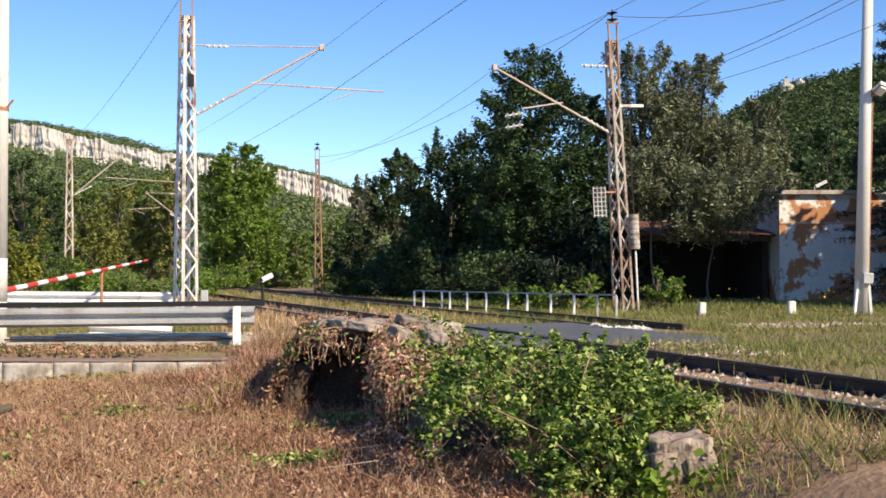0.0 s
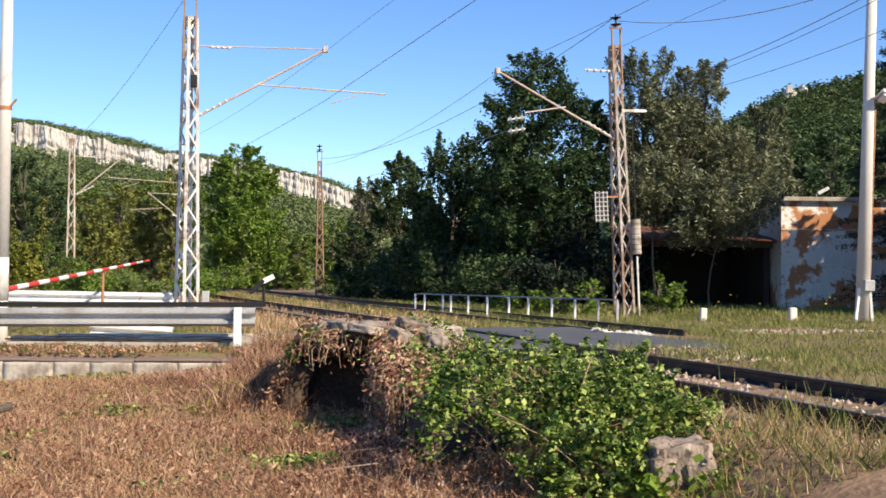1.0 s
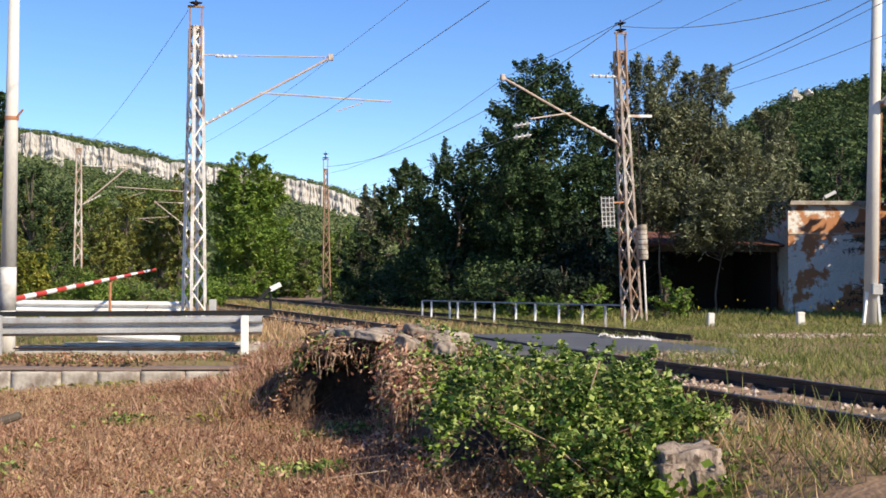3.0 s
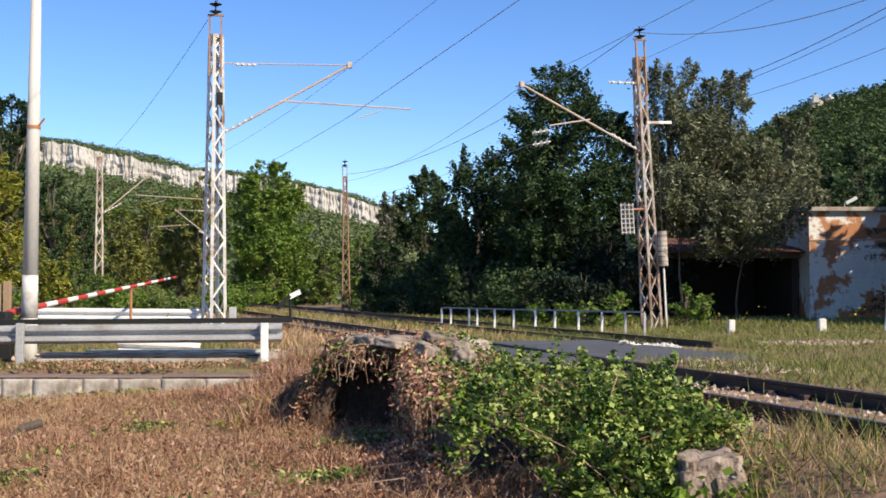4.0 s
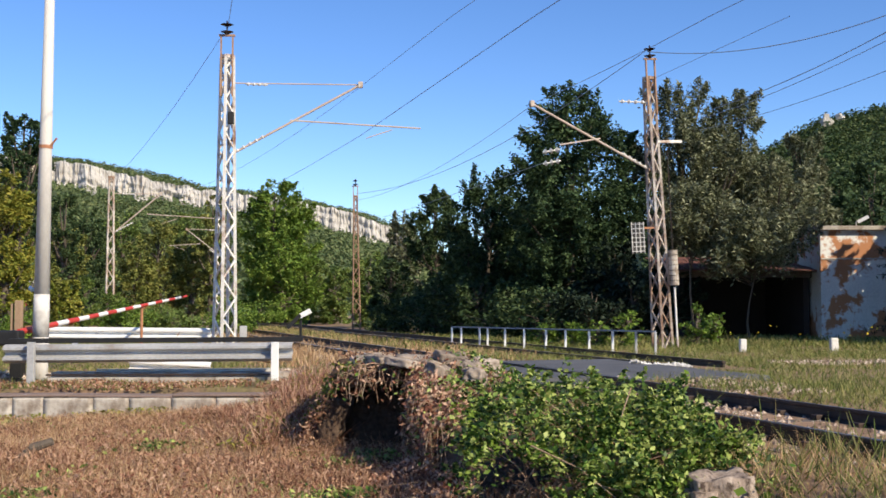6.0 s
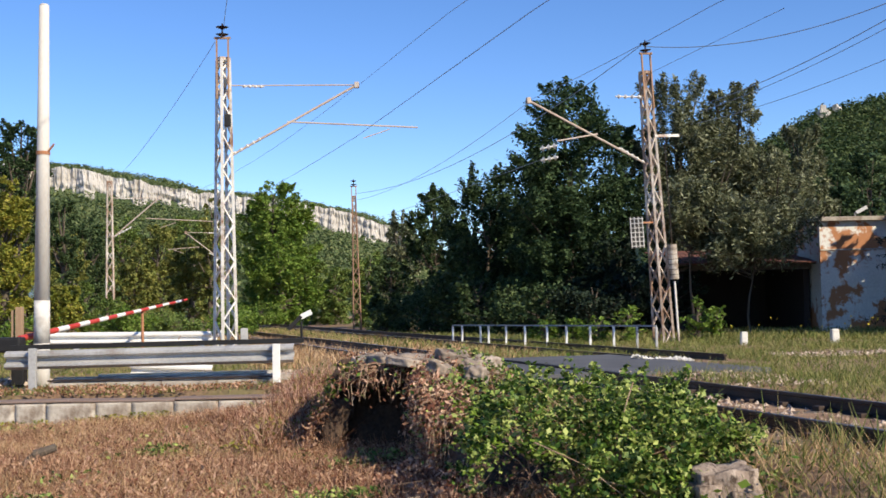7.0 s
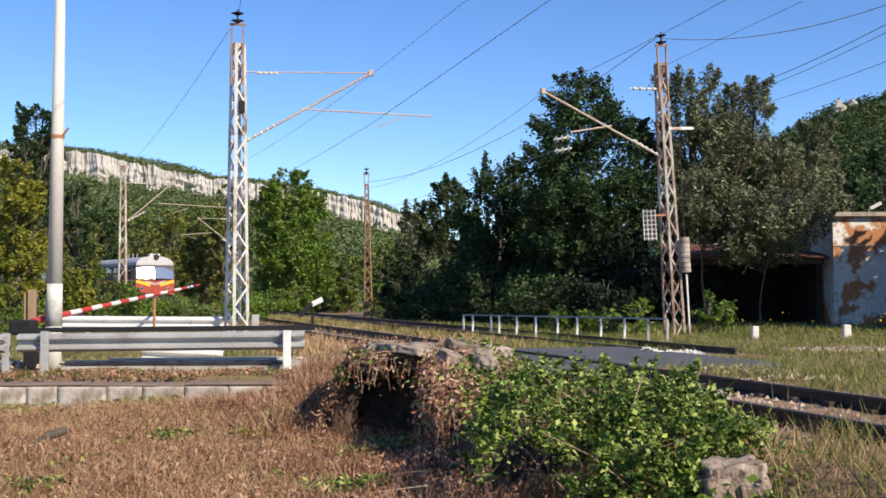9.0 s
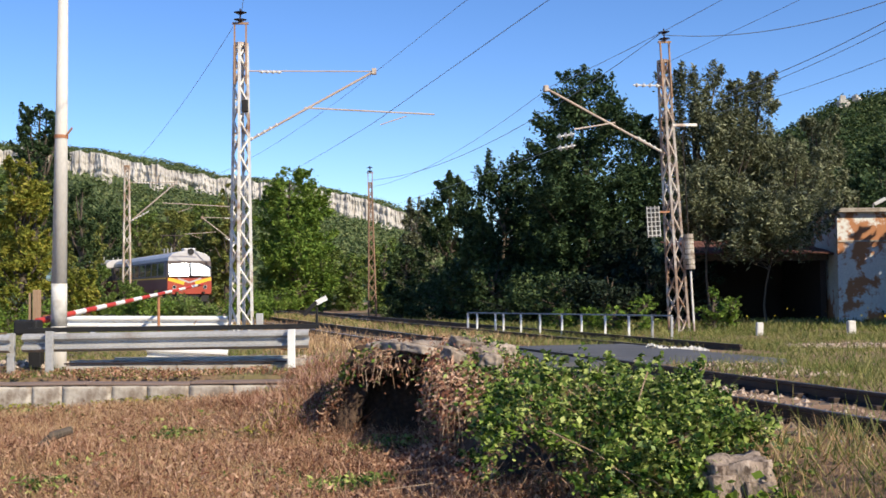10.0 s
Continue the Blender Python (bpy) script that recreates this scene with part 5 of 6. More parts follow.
    quads("hanging_green_foliage", leaves(hang[pale], 0.055, 0.6), M["leaf_bramble"], t, "green leaves on hanging vines")["kind"] = "stuff"
    g.make("vine_tangle", M["twig"], t, "dry brown vine stems")["kind"] = "stuff"

    def cover(n, y0, y1, x1, lift):
        y = rng.uniform(y0, y1, n)
        x = np.array([max(-1.1, bank_edge(v)) for v in y]) + rng.uniform(0.06, x1, n)
        k = rng.uniform(0, 1, n) < 0.2 + 0.8 * patch(x, y, 3.4, 2)
        x, y = x[k], y[k]
        z = np.array([heap_z(a, b) for a, b in zip(x, y)])
        return np.stack([x, y, z + rng.uniform(-0.02, lift, len(z))], 1)
    quads("dead_foliage", leaves(cover(6000, -3.6, 1.6, 1.6, 0.08), 0.05, 0.45, up=0.1), M["leaf_dead"], t, "curled dead brown leaves")["kind"] = "stuff"
    P = cover(9000, -3.0, 1.4, 2.0, 0.14)
    k = patch(P[:, 0], P[:, 1], 2.6, 4) + 0.25 * (P[:, 0] > 0.2) > 0.72
    quads("green_foliage", leaves(P[k], 0.055, 0.6), M["leaf_bramble"], t, "fresh green creeper leaves")["kind"] = "stuff"
    n = 1500
    P = np.stack([rng.uniform(-1.15, 0.1, n), rng.uniform(-0.5, 0.4, n), 1.04 + rng.uniform(0, 0.1, n)], 1)
    P[:, 2] -= 0.9 * np.clip(-0.82 - P[:, 0], 0, 1) + 0.02
    P = P[patch(P[:, 0], P[:, 1], 5.0, 6) > 0.5]
    quads("crust_foliage", leaves(P, 0.05, 0.5), M["leaf_mid"], t, "weeds on the crust")["kind"] = "stuff"
    # growth over the flank, dead and green
    n = 2600
    u = rng.uniform(0, 1, n)
    P = np.stack([-1.42 + 0.5 * u + rng.normal(0, 0.05, n), rng.uniform(-0.42, 0.6, n), 0.1 + 0.9 * u ** 0.8 + rng.uniform(-0.05, 0.08, n)], 1)
    k = (P[:, 0] < -1.0) | (P[:, 2] > 0.92) | (rng.uniform(0, 1, n) < 0.15)
    P = P[k]
    k = patch(P[:, 1], P[:, 2], 4.0, 3) > 0.6
    quads("flank_dead_foliage", leaves(P[~k], 0.055, 0.4, up=0.0), M["leaf_dead"], t, "withered weeds on the flank")["kind"] = "stuff"
    quads("flank_green_foliage", leaves(P[k], 0.055, 0.5), M["leaf_yellow"], t, "yellow green weeds on the flank")["kind"] = "stuff"
    # withered growth heaped before the hollow and along the bank, with fresh weeds in it
    n = 11000
    y = rng.uniform(-3.7, -0.75, n)
    out = np.abs(rng.normal(0, 0.55, n))
    x = np.array([bank_edge(v) for v in y]) + 0.1 - out * (1 + 0.5 * smooth(-2.0, -1.0, y))
    lift = 0.40 * np.exp(-(out / 0.7) ** 2) * (0.35 + 0.65 * patch(x, y, 2.4, 1)) * smooth(-0.75, -1.6, y)
    P = np.stack([x, y, 0.02 + lift * rng.uniform(0, 1, n)], 1)
    k = (patch(x, y, 2.0, 8) + 0.35 * smooth(-1.7, -1.1, y) > 0.78) & (rng.uniform(0, 1, n) < 0.75)
    quads("foot_dead_foliage", leaves(P[~k], 0.062, 0.35, up=-0.1), M["leaf_russet"], t, "russet withered leaves at the bank's foot")["kind"] = "stuff"
    quads("foot_green_foliage", leaves(P[k], 0.055, 0.6), M["leaf_bramble"], t, "green weeds at the bank's foot")["kind"] = "stuff"


build_heap()


# ---- bramble bush and stone stump ----
def bush_top(x, y):
    """Height of the bramble's dome over its foot."""
    fall = 1 - float(smooth(0.25, 1.75, x)) * 0.72 - float(smooth(-0.75, -1.25, x)) * 0.75
    return 1.16 * fall * (1 - (abs(y) / 1.3) ** 2.4) + 0.13 * noise.noise((x * 2.6, y * 2.6, 2)) + 0.07 * noise.noise((x * 7, y * 7, 5))


def build_bramble():
    t = thing("bramble_bush", 1.22, 9.1, -0.68, "dense green bramble bush with glossy leaves", "bush")
    cs = []
    while len(cs) < 290:
        x, y = rng.uniform(-1.15, 1.7), rng.uniform(-1.1, 1.0)
        top = bush_top(x, y)
        if top < 0.08 or (x > 0.35 and y < -0.75):
            continue
        z = max(0.05, top * rng.uniform(0.25, 1.0) ** 0.5)
        if x < -0.3 and z < 0.62 and rng.uniform() < 0.85:
            continue
        cs.append((x, y, z))
    for i in range(70):
        cs.append((rng.uniform(-0.3, 0.5), rng.uniform(-1.25, -0.7), rng.uniform(0.1, 0.62)))
    cs = np.array(cs)
    n = 28000
    out = cs * np.array([0.5, 0.5, 0.0]) + rng.normal(0, 0.45, cs.shape) + np.array([0, -0.15, 0.55])
    out /= np.linalg.norm(out, axis=1)[:, None]
    pick = rng.integers(0, len(cs), n)
    s = rng.uniform(0, 1, n)
    P = cs[pick] + out[pick] * (s * 0.3 - 0.12)[:, None] + rng.normal(0, 1, (n, 3)) * (0.062 * (1.1 - s))[:, None]
    P = P[P[:, 2] > 0]
    small = rng.uniform(0, 1, len(P)) < 0.45
    quads("foliage", leaves(P[~small], 0.054, 0.66, up=0.35), M["leaf_bramble"], t)
    quads("small_foliage", leaves(P[small], 0.032, 0.55, up=0.3), M["leaf_bramble"], t)["kind"] = "stuff"
    sprig = []
    for i in range(75):
        c = cs[rng.integers(0, len(cs))]
        d = unit(1)[0] * np.array([1, 1, 0.5]) + np.array([c[0] * 0.4, c[1] * 0.4, 0.5])
        for k in range(12):
            sprig.append(c + d * (0.05 + 0.017 * k) + rng.normal(0, 0.018, 3))
    sprig = np.array(sprig)
    quads("young_growth", leaves(sprig, 0.05, 0.55, up=0.3), M["leaf_lime"], t, "pale young shoots")["kind"] = "stuff"
    g = Geo()
    for i in range(55):
        p = Vector((rng.normal(0.1, 0.5), rng.normal(0, 0.35), 0))
        q = Vector(cs[rng.integers(0, len(cs))])
        m = p.lerp(q, 0.5) + Vector((0, 0, 0.15))
        g.tube(p, m, 0.007, 0.005, 5, False).tube(m, q, 0.005, 0.003, 5, False)
    # bare dry stems on the shaded side
    for i in range(20):
        p = Vector((rng.uniform(-1.25, -0.75), rng.uniform(-1.0, 0.2), 0))
        m = p + Vector((rng.normal(-0.05, 0.15), rng.normal(0, 0.12), rng.uniform(0.15, 0.4)))
        q = m + Vector((rng.normal(-0.05, 0.2), rng.normal(-0.05, 0.15), rng.uniform(-0.15, 0.15)))
        g.tube(p, m, 0.005, 0.004, 4, False).tube(m, q, 0.004, 0.002, 4, False)
    g.make("cane_tangle", M["twig"], t, "brown thorny canes")["kind"] = "stuff"
    for p, m, q in [((-0.60, -0.95, 0.74), (-0.28, -1.08, 0.60), (0.02, -1.12, 0.36)), ((-0.52, -1.0, 0.42), (-0.38, -1.08, 0.28), (-0.26, -1.1, 0.15)), ((0.16, -0.6, 1.12), (0.1, -0.66, 0.98), (0.06, -0.68, 0.86)), ((-0.2, -1.05, 0.5), (0.1, -1.12, 0.42), (0.3, -1.12, 0.25))]:
        Geo().tube(p, m, 0.005, 0.0045, 6, False).tube(m, q, 0.0045, 0.003, 6, False).make("dry_cane", M["twig"], t, "pale dry cane across the leaves")
    s = thing("stone_block", 1.90, 8.0, -0.66, "broken pale stone stump among the leaves", "stone")
    for k, (x, y, z, a, b, c, r) in enumerate([(0.02, 0.04, 0.26, 0.42, 0.30, 0.56, 6), (-0.14, -0.06, 0.2, 0.16, 0.2, 0.5, 14), (0.16, -0.06, 0.16, 0.2, 0.2, 0.5, -12)]):
        rock("stone", (a, b, c), M["stump"], s, pose(x, y, z, 3, -3, r), 0.16, "", 11.0 + k * 2.3, 0.08)
    v = thing("creeper", 1.95, 7.72, -0.66, "pale lime green creeper leaves round the stone stump", "creeper")
    n = 150
    P = np.concatenate([np.stack([rng.normal(-0.27, 0.07, n), rng.normal(0, 0.07, n), np.abs(rng.normal(0.18, 0.1, n))], 1),
                        np.stack([rng.normal(0.18, 0.12, n), rng.normal(0, 0.07, n), np.abs(rng.normal(0.2, 0.1, n))], 1),
                        np.stack([rng.normal(-0.02, 0.15, n), rng.normal(-0.05, 0.05, n), np.abs(rng.normal(0.08, 0.06, n))], 1)])
    quads("leaves", leaves(P, 0.085, 0.8, up=0.4), M["leaf_lime"], v)
    n = 4200
    x = rng.uniform(0.15, 1.05, n)
    P = np.stack([x, rng.normal(0.45, 0.3, n), np.abs(rng.normal(0.16, 0.16, n)) * (1.25 - 0.7 * x)], 1)
    quads("small_leaves", leaves(P, 0.05, 0.6, up=0.3), M["leaf_bramble"], v)
    g = Geo().tube((-0.08, -0.02, 0.1), (0.06, 0.0, 0.3), 0.006, 0.005, 5).tube((0.06, 0.0, 0.3), (0.26, 0.05, 0.42), 0.005, 0.003, 5)
    g.make("stem", M["bark"], v, "dark creeper stem over the stone")


build_bramble()


# ---- ground cover ----
def scatter(n, x0, x1, y0, y1, keep=None):
    x, y = rng.uniform(x0, x1, n), rng.uniform(y0, y1, n)
    if keep is not None:
        k = keep(x, y)
        x, y = x[k], y[k]
    return np.stack([x, y, ground_z(x, y)], 1)


def in_field(x, y):
    return (off_track(x, y) < -2.6) & ((y < WALL_Y - 0.15) | (x > -2.3))


def on_road(x, y):
    d = off_track(x, y)
    return (y > 15.6) & (y < 22.6) & (d > -2.7) & (d < 3.45)


def rails_clear(x, y):
    d = off_track(x, y)
    return (np.abs(d) > 1.5) & ((np.abs(d - 4.25) > 1.0) | (y < 20.3))


P = scatter(110000, -7.6, 3.2, 7.4, 17.6, lambda x, y: in_field(x, y) & (rng.uniform(0, 1, x.size) < 0.25 + 0.75 * patch(x, y, 1.1, 2)))
tagged(quads("dry_grass", blades(P, 0.12, 0.004, 0.7), M["straw"]), "short dry straw-coloured grass over the field", "grass", kind="stuff")
P = scatter(210000, -7.6, 2.4, 7.4, 17.5, lambda x, y: in_field(x, y) & (rng.uniform(0, 1, x.size) < 0.15 + 0.85 * patch(x, y, 0.8, 5)))
P[:, 2] += rng.uniform(0, 0.05, len(P)) + 0.14 * patch(P[:, 0], P[:, 1], 3.1, 7) ** 2 * rng.uniform(0, 1, len(P))
tagged(quads("dead_weeds", np.concatenate([leaves(P[::2], 0.036, 0.45, up=0.0), blades(P[1::2] - np.array([0, 0, 0.03]), 0.085, 0.004, 0.9)]), M["leaf_dead"]), "reddish brown dead weeds carpeting the field", "weeds", kind="stuff")
P = scatter(34000, -6.5, 1.4, 7.4, 15.5, lambda x, y: in_field(x, y) & (rng.uniform(0, 1, x.size) < 0.12 + 0.88 * patch(x, y, 0.9, 5.6) * smooth(-5.5, -1.5, x)))
P[:, 2] += rng.uniform(0.01, 0.13, len(P))
tagged(quads("curled_dead_leaves", np.concatenate([leaves(P[::2], 0.062, 0.3, up=-0.25), leaves(P[1::2], 0.036, 0.4, up=-0.2), blades(P[::3] * np.array([1, 1, 1]) - np.array([0, 0, 0.05]), 0.13, 0.003, 0.8)]), M["leaf_russet"]), "curled russet leaves of withered weeds", "weeds", kind="stuff")
P = scatter(26000, -7.6, 1.2, 7.4, 16.5, lambda x, y: in_field(x, y) & (patch(x, y, 1.5, 11) > 0.66 - 0.12 * (x > -3)))
P[:, 2] += rng.uniform(0, 0.06, len(P))
tagged(quads("tall_dead_weeds", np.concatenate([blades(P, 0.17, 0.005, 0.6), leaves(P + np.array([0, 0, 0.07]) + rng.normal(0, 0.04, P.shape), 0.05, 0.4, up=0.0)]), M["leaf_dead"]), "taller patches of reddish dead weeds", "weeds", kind="stuff")
n = 260
tuft = np.stack([rng.normal(0, 0.14, n), rng.normal(0, 0.1, n), rng.uniform(0, 0.16, n)], 1)
for tx, ty in ((-1.05, 9.6), (-0.9, 9.75), (-0.75, 9.9), (-0.7, 12.2), (-0.35, 12.0), (-3.45, 9.6), (-1.75, 16.9), (-2.6, 16.7), (-3.2, 13.2), (-0.9, 11.6)):
    q = tuft + np.array([tx, ty, float(ground_z(tx, ty))])
    tagged(quads("weed_tuft", leaves(q, 0.055, 0.5), M["leaf_bramble"]), "small tuft of fresh green weeds", "weeds", "green tufts", "stuff")
P = scatter(14000, -7.6, 1.0, 7.4, 17.5, lambda x, y: in_field(x, y) & (patch(x, y, 1.7, 9) > 0.86))
P[:, 2] += rng.uniform(0, 0.12, len(P))
tagged(quads("green_weeds", leaves(P, 0.06, 0.5), M["leaf_bramble"]), "small tufts of fresh green weeds", "weeds", kind="stuff")
P = scatter(120000, 0.5, 14, 7.0, 34, lambda x, y: (rails_clear(x, y) | (y > 23)) & ~on_road(x, y) & (off_track(x, y) > -4.5) & (np.abs(off_track(x, y)) > 0.95) & (rng.uniform(0, 1, x.size) < 0.2 + 0.8 * patch(x, y, 0.9, 3)))
tagged(quads("trackside_grass", blades(P, 0.11, 0.007, 0.7), M["grass"]), "green and yellowing grass beside the tracks", "grass", kind="stuff")
P = scatter(30000, 1.0, 9, 7.0, 17, lambda x, y: (off_track(x, y) < -0.95) & (off_track(x, y) > -4.2) & (patch(x, y, 1.8, 4) > 0.25))
tagged(quads("bank_green", blades(P[::3], 0.22, 0.005, 0.5), M["grass"]), "green grass on the railway bank", "grass", kind="stuff")
P = np.delete(P, np.s_[::3], axis=0)
tagged(quads("bank_grass", blades(P, 0.17, 0.004, 0.6), M["straw"]), "tall dry grass on the railway bank", "grass", kind="stuff")
P = scatter(5000, 1.5, 9, 7.0, 17, lambda x, y: (np.abs(off_track(x, y) + 1.2) < 0.5) & (patch(x, y, 2.2, 8) > 0.6))
tagged(quads("rail_grass", blades(P, 0.32, 0.007, 0.35), M["grass"]), "tufts of tall green grass against the rail", "grass", kind="stuff")
P = scatter(2600, -12, -2.3, 17.3, 17.5, lambda x, y: patch(x, y, 1.9, 3) > 0.55)
P[:, 2] += rng.uniform(0, 0.22, len(P)) ** 1.3
tagged(quads("wall_foot_weeds", leaves(P, 0.06, 0.6), M["leaf_yellow"]), "yellow green weeds at the foot of the wall", "weeds", kind="stuff")
P = scatter(15000, -3.4, -1.15, 12.9, 17.3, lambda x, y: patch(x, y, 1.5, 12) + 0.3 * smooth(-3.0, -1.2, x) > 0.5)
P[:, 2] += 0.3 * rng.uniform(0, 1, len(P)) * patch(P[:, 0], P[:, 1], 2.1, 3)
k = rng.uniform(0, 1, len(P)) < 0.5
tagged(quads("wall_end_weeds", leaves(P[k], 0.06, 0.45), M["leaf_yellow"]), "yellow green weeds at the wall's end", "weeds", kind="stuff")
tagged(quads("wall_end_dead_weeds", blades(P[~k], 0.2, 0.005, 0.6), M["leaf_russet"]), "russet withered weeds at the wall's end", "weeds", kind="stuff")
P = scatter(16000, -9, 0, 22.6, 48, lambda x, y: (off_track(x, y) < -0.95) & (off_track(x, y) > -3.2))
tagged(quads("trackside_straw", blades(P, 0.21, 0.011, 0.5), M["straw"]), "dry brown grass along the first track", "grass", kind="stuff")
P = scatter(5000, -10, 0, 22.8, 52, lambda x, y: (np.abs(off_track(x, y)) < 0.66))
tagged(quads("four_foot_straw", blades(P, 0.15, 0.012, 0.5), M["straw"]), "dry brown grass between the rails", "grass", kind="stuff")
P = scatter(26000, -13, -2.0, 17.9, 30, lambda x, y: (off_track(x, y) < -1.7) & (rng.uniform(0, 1, x.size) < 0.2 + 0.8 * patch(x, y, 0.7, 1)))
tagged(quads("roadside_grass", blades(P, 0.08, 0.010, 0.7), M["grass"]), "thin green grass on the road's shoulder", "grass", kind="stuff")
P = scatter(9000, -13, -2.0, 17.85, 19.6, lambda x, y: patch(x, y, 2.2, 6) > 0.35)
P[:, 2] += rng.uniform(0, 0.07, len(P))
tagged(quads("wall_weeds", leaves(P, 0.06, 0.5, up=0.1), M["leaf_dead"]), "dead reddish weeds above the retaining wall", "weeds", kind="stuff")
P = scatter(40000, -14, 16, 30, 60, lambda x, y: rails_clear(x, y))
tagged(quads("far_grass", blades(P, 0.16, 0.02, 0.6), M["grass"]), "long grass beyond the crossing", "grass", kind="stuff")
P = scatter(14000, -9, 2, 22.8, 62, lambda x, y: (np.abs(off_track(x, y) - 2.2) < 1.4))
tagged(quads("cess_grass", blades(P, 0.16, 0.012, 0.6), M["straw"]), "dry brown grass between the two tracks", "grass", kind="stuff")
P = scatter(900, -9, -2.6, 20.3, 21.8)
P[:, 2] += 0.02
tagged(stones("gravel", P, 0.08, M["ballast"]), "pale gravel on the road's shoulder", "gravel")
P = scatter(1500, 2.6, 6.6, 14.6, 17.4, lambda x, y: (off_track(x, y) > 0.85) & (off_track(x, y) < 2.6) & (patch(x, y, 2.4, 5) > 0.45))
P[:, 2] += 0.01
tagged(stones("edge_gravel", P, 0.05, M["ballast"]), "pale gravel at the road's broken edge", "gravel")
P = scatter(5200, 2.2, 8.0, 13.6, 19.5, lambda x, y: (off_track(x, y) > 0.9) & (off_track(x, y) < 4.4) & (patch(x, y, 1.9, 7) > 0.35) & ~((off_track(x, y) < 3.0) & (y > 16.6)))
tagged(quads("edge_tufts", blades(P, 0.16, 0.006, 0.6), M["grass"]), "grass tufts over the road's broken edge", "grass", kind="stuff")
P = scatter(220, 3.5, 4.5, 20.9, 21.5)
P[:, 2] += 0.05 + 0.05 * rng.uniform(0, 1, len(P))
tagged(stones("lime_gravel", P, 0.07, M["limewash"]), "small spill of white gravel on the crossing", "gravel")
P = scatter(1600, 6.5, 14.0, 22.6, 23.5)
P[:, 2] += 0.02
tagged(stones("path_gravel", P, 0.06, M["ballast"]), "thin pale gravel path through the grass", "gravel")
P = scatter(26, 7.2, 11.5, 29.5, 31)
P[:, 2] += rng.uniform(0.2, 0.6, len(P))
tagged(quads("wild_flowers", leaves(P, 0.07, 0.8), M["flower"]), "yellow wild flowers before the shed", "flowers", kind="stuff")


# ---- the train ----
M["train_red"] = mat("red_train_paint", [(0.30, 0.05, 0.03), (0.40, 0.075, 0.045)], 1, 20, 0.35, bump=0.05)
M["train_white"] = mat("grey_white_train_paint", [(0.40, 0.39, 0.40), (0.52, 0.50, 0.50)], 1, 20, 0.4, bump=0.05)
M["train_yellow"] = mat("yellow_train_paint", [(0.75, 0.42, 0.03), (0.82, 0.5, 0.06)], 1, 20, 0.4, bump=0.05)
# body paints darker than the front: the side's shade is in the colour
M["train_shaded_red"] = mat("shaded_red_paint", [(0.10, 0.025, 0.022), (0.16, 0.04, 0.032)], 1, 20, 0.6, bump=0.05)
M["train_brown"] = mat("shade_dark_brown_grey_paint", [(0.10, 0.08, 0.08), (0.16, 0.13, 0.125)], 1, 20, 0.6, bump=0.05)
M["train_glass"] = mat("dark_window_glass", [(0.02, 0.03, 0.04), (0.03, 0.04, 0.05)], 1, 10, 0.06, bump=0, spec=1.0)
M["screen"] = mat("sunlit_windscreen", [(0.35, 0.40, 0.45), (0.42, 0.47, 0.52)], 1, 10, 0.18, 0.9, bump=0, spec=1.0)


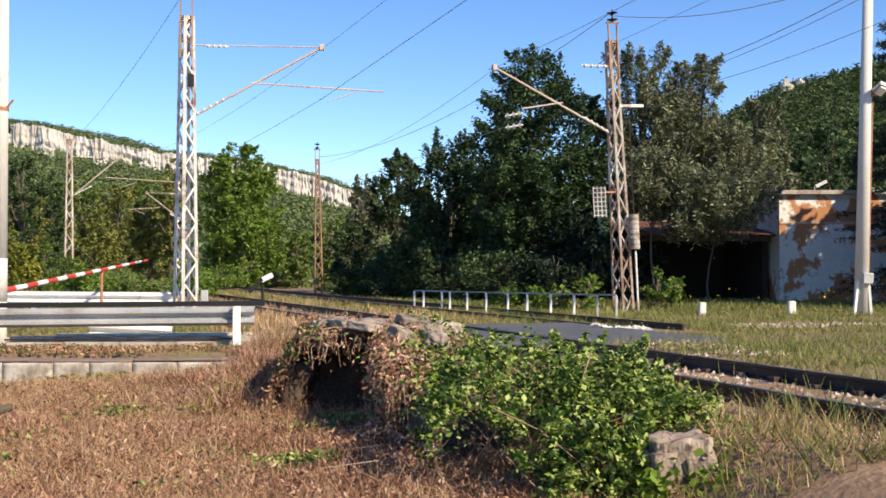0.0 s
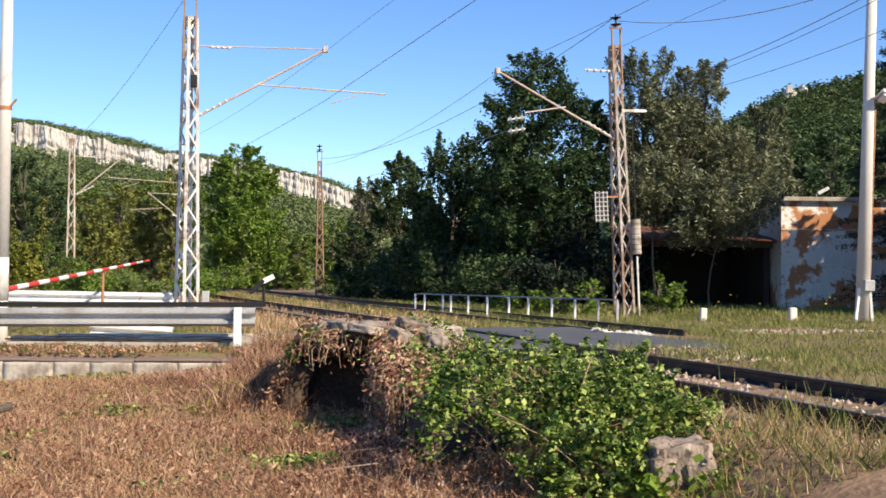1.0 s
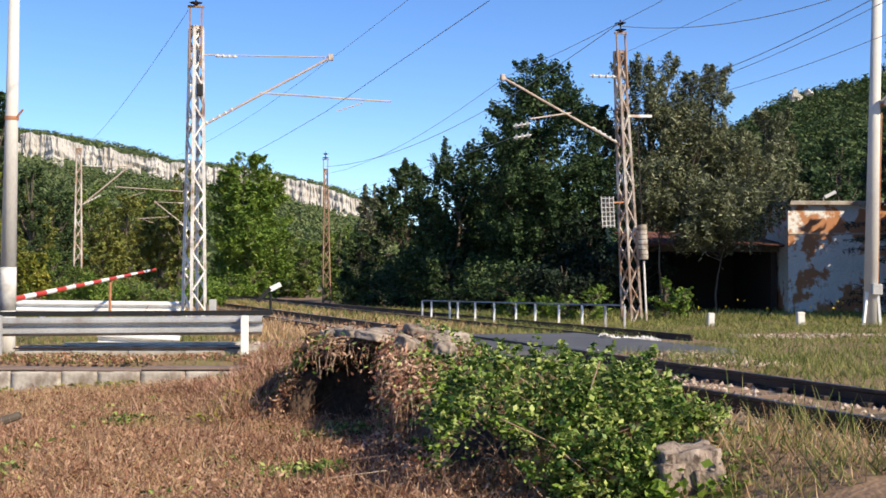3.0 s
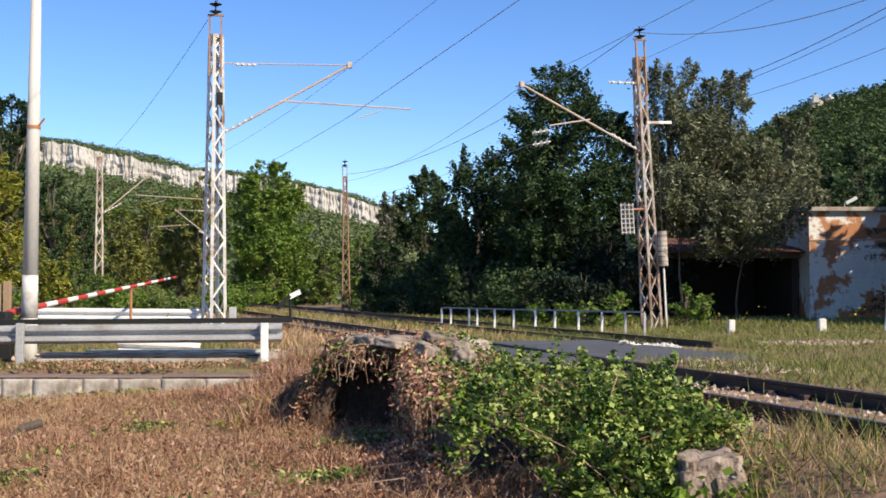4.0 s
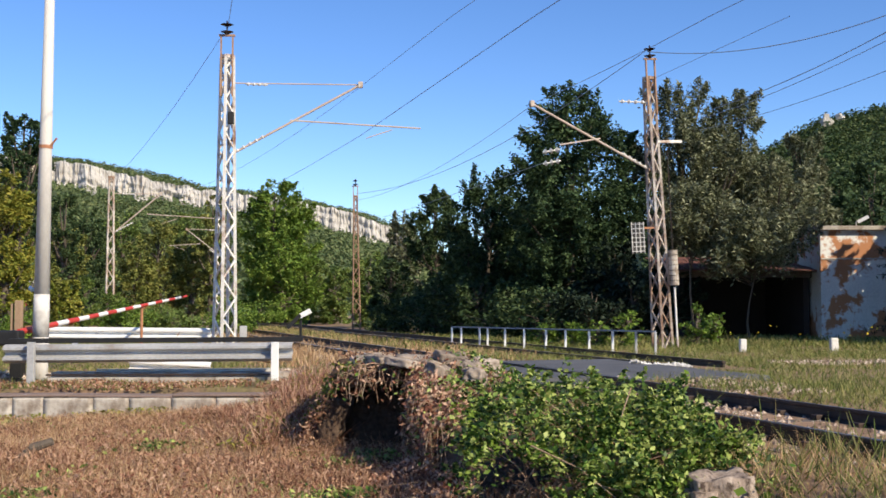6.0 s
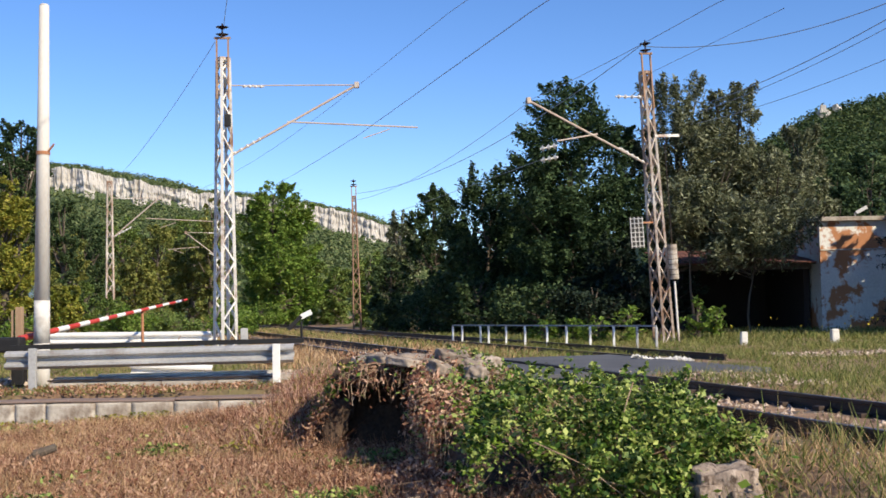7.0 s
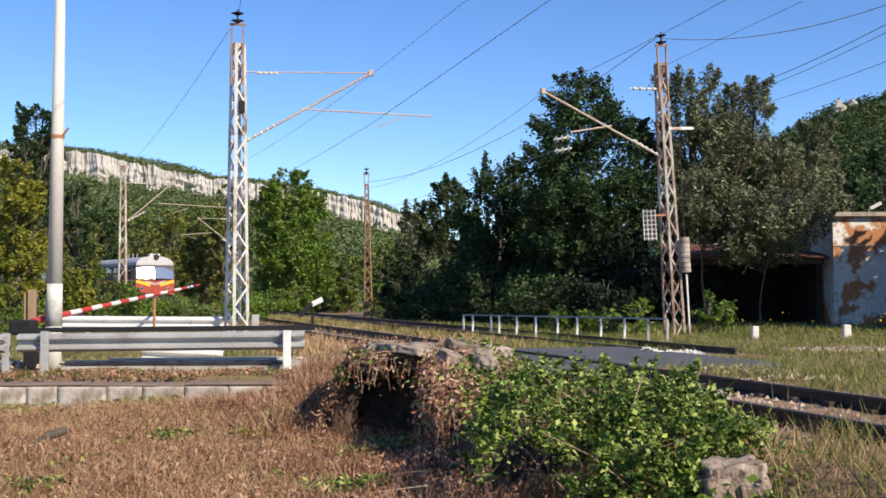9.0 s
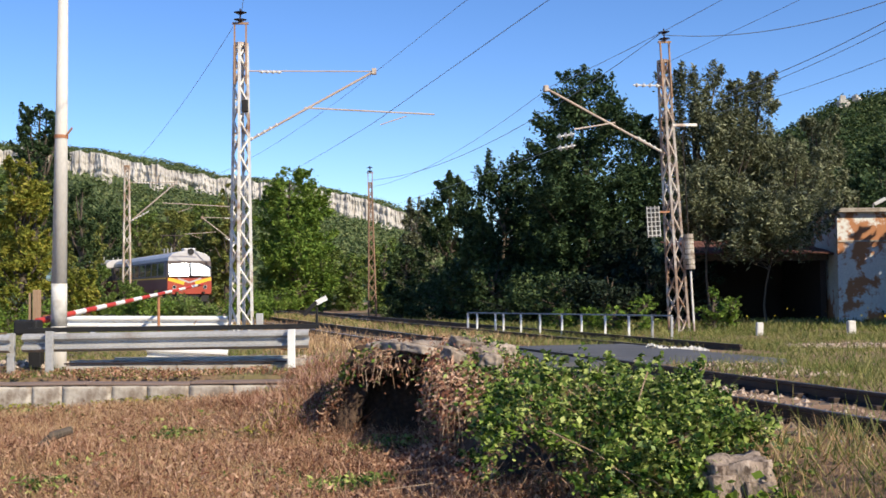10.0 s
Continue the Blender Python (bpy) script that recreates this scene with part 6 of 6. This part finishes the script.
def build_car(cab):
    """A rail car, 20 m long, its front at x = 0 and its body towards -x; z = 0 at the rails."""
    t = thing("rail_car", 0, 0, 0, "red and brown electric train car with a pale roof", "train", "train cars")
    def shell(pts, x0, x1, name, material, label=""):
        n = len(pts)
        return Geo().add([(x0, a, b) for a, b in pts] + [(x1, a, b) for a, b in pts], [(i, (i + 1) % n, n + (i + 1) % n, n + i) for i in range(n)] + [tuple(range(n)), tuple(range(n, 2 * n))[::-1]]).make(name, material, t, label, bevel=0.02)
    # shade of the visible side comes from these darkened colours
    shell([(-1.42, 0.95), (-1.46, 1.3), (-1.46, 2.05), (1.46, 2.05), (1.46, 1.3), (1.42, 0.95)], -20, 0.0, "lower_body", M["train_shaded_red"], "red lower body, darkened for the side's shade")
    shell([(-1.46, 2.054), (-1.43, 3.0), (-1.38, 3.12), (1.38, 3.12), (1.43, 3.0), (1.46, 2.054)], -20, -0.05, "upper_body", M["train_brown"], "brown grey upper body, darkened for the side's shade")
    shell([(-1.40, 3.124), (-1.34, 3.36), (-1.1, 3.58), (-0.6, 3.74), (0, 3.8), (0.6, 3.74), (1.1, 3.58), (1.34, 3.36), (1.40, 3.124)], -20, -0.04, "roof", M["train_white"], "pale grey arched roof")
    for s in (-1, 1):
        Geo().box((-10, s * 1.465, 2.0), (19.6, 0.012, 0.10)).make("stripe", M["train_yellow"], t, "yellow stripe")
        for k in range(9):
            Geo().box((-1.9 - k * 2.05, s * 1.43, 2.6), (1.75, 0.05, 0.85), Euler((s * radians(2), 0, 0)).to_matrix()).make("side_window", M["train_glass"], t, "dark window", bevel=0.01)
    for k in range(6):
        insulator((-1.6 - k * 0.55, 0.7 * (-1) ** k, 3.7), (-1.6 - k * 0.55, 0.7 * (-1) ** k, 4.05), t, M["pale_porcelain"], 3, 0.09, "roof_insulator")
    Geo().tube((-1.4, 0.7, 4.07), (-4.6, 0.7, 4.07), 0.02).make("roof_conductor", M["rail"], t)
    if cab:
        Geo().box((0.014, 0, 1.5), (0.028, 2.86, 1.06)).make("front_panel", M["train_red"], t, "red front panel", bevel=0.008)
        Geo().box((-0.02, 0, 3.06), (0.05, 2.8, 0.12)).make("brow", M["train_brown"], t, "brown brow over the windscreens", bevel=0.01)
        for s in (-1, 1):
            w = Geo().box((0.05, s * 0.70, 2.54), (0.05, 1.32, 0.88), Euler((0, radians(-17), 0)).to_matrix() @ Euler((0, 0, radians(7 if s > 0 else -1.5))).to_matrix()).make("windscreen", M["screen"], t, "windscreen catching the sky", bevel=0.015)
            Geo().bar((0.04, s * 0.2, 2.2), (0.03, s * 0.7, 2.75), 0.015, 0.02).make("wiper", M["black"], w)
            Geo().bar((0.034, s * 1.40, 1.96), (0.034, s * 0.35, 1.66), 0.02, 0.22).make("chevron", M["train_yellow"], t, "yellow chevron stripe")
            Geo().bar((0.036, s * 0.75, 1.98), (0.036, s * 0.02, 1.72), 0.02, 0.10).make("white_chevron", M["train_white"], t, "white chevron stripe")
            h = Geo().tube((0.0, s * 1.0, 1.42), (0.07, s * 1.0, 1.42), 0.13, n=16).make("headlight", M["galv"], t, "round headlight")
            Geo().tube((0.07, s * 1.0, 1.42), (0.08, s * 1.0, 1.42), 0.1, n=16).make("lens", M["train_glass"], h)
            Geo().tube((0, s * 0.85, 1.05), (0.45, s * 0.85, 1.05), 0.07, n=10).make("buffer", M["black"], t)
        Geo().lathe((-0.25, 0.1, 3.72), (1, 0, 0), [(0, 0.2), (0.3, 0.2)], 16).make("roof_headlight", M["black"], t, "round roof headlight housing")
        Geo().box((-0.7, 0.1, 3.86), (0.6, 0.8, 0.2)).make("roof_horn_box", M["train_white"], t, bevel=0.05)
        Geo().box((-0.15, 0, 0.7), (0.1, 2.6, 0.5)).make("snow_plough", M["black"], t, bevel=0.02)
    for bx in (-3.4, -16.6):
        bogie = Geo().box((bx, 0, 0.6), (3.2, 2.2, 0.45)).make("bogie", M["black"], t, bevel=0.04)
        for wx in (-1.2, 1.2):
            for s in (-1, 1):
                Geo().tube((bx + wx, s * 0.68, 0.46), (bx + wx, s * 0.8, 0.46), 0.46, n=20).make("wheel", M["rail"], bogie)
    Geo().box((-10, 0, 0.75), (8, 2.4, 0.5)).make("equipment_case", M["black"], t, bevel=0.03)
    pz = 4.0
    for a, b in [((-5.2, -0.7, pz), (-6.4, -0.5, pz + 0.5)), ((-5.2, 0.7, pz), (-6.4, 0.5, pz + 0.5)), ((-6.4, -0.5, pz + 0.5), (-5.0, -0.6, pz + 1.0)), ((-6.4, 0.5, pz + 0.5), (-5.0, 0.6, pz + 1.0)), ((-5.0, -0.85, pz + 1.0), (-5.0, 0.85, pz + 1.0))]:
        Geo().tube(a, b, 0.03).make("pantograph_bar", M["rail"], t)
    return t


def at_depth(y):
    """Distance along the track at which its centre line lies at depth y."""
    return float(np.interp(y, _ly, LEN))


car_front = build_car(True)
car_rear = build_car(False)


def car_rows(behind):
    """The front's way along the track: it is at depth 82.6 at nine seconds and runs at an even pace."""
    s9 = at_depth(82.6)
    rows = []
    for i in range(0, 41):
        t = i * 0.25
        s = s9 + (9.0 - t) * 10.2 + 1.7 + behind
        p, d = along(s)
        q, _ = along(s + 14.0)
        h = (p - q).normalized()
        rows.append((t, pose(p.x, p.y, 0.0, 0, 0, math.degrees(math.atan2(h.y, h.x)))))
    return rows


def motions():
    walk(car_front, car_rows(0.0))
    walk(car_rear, car_rows(20.6))


motions()
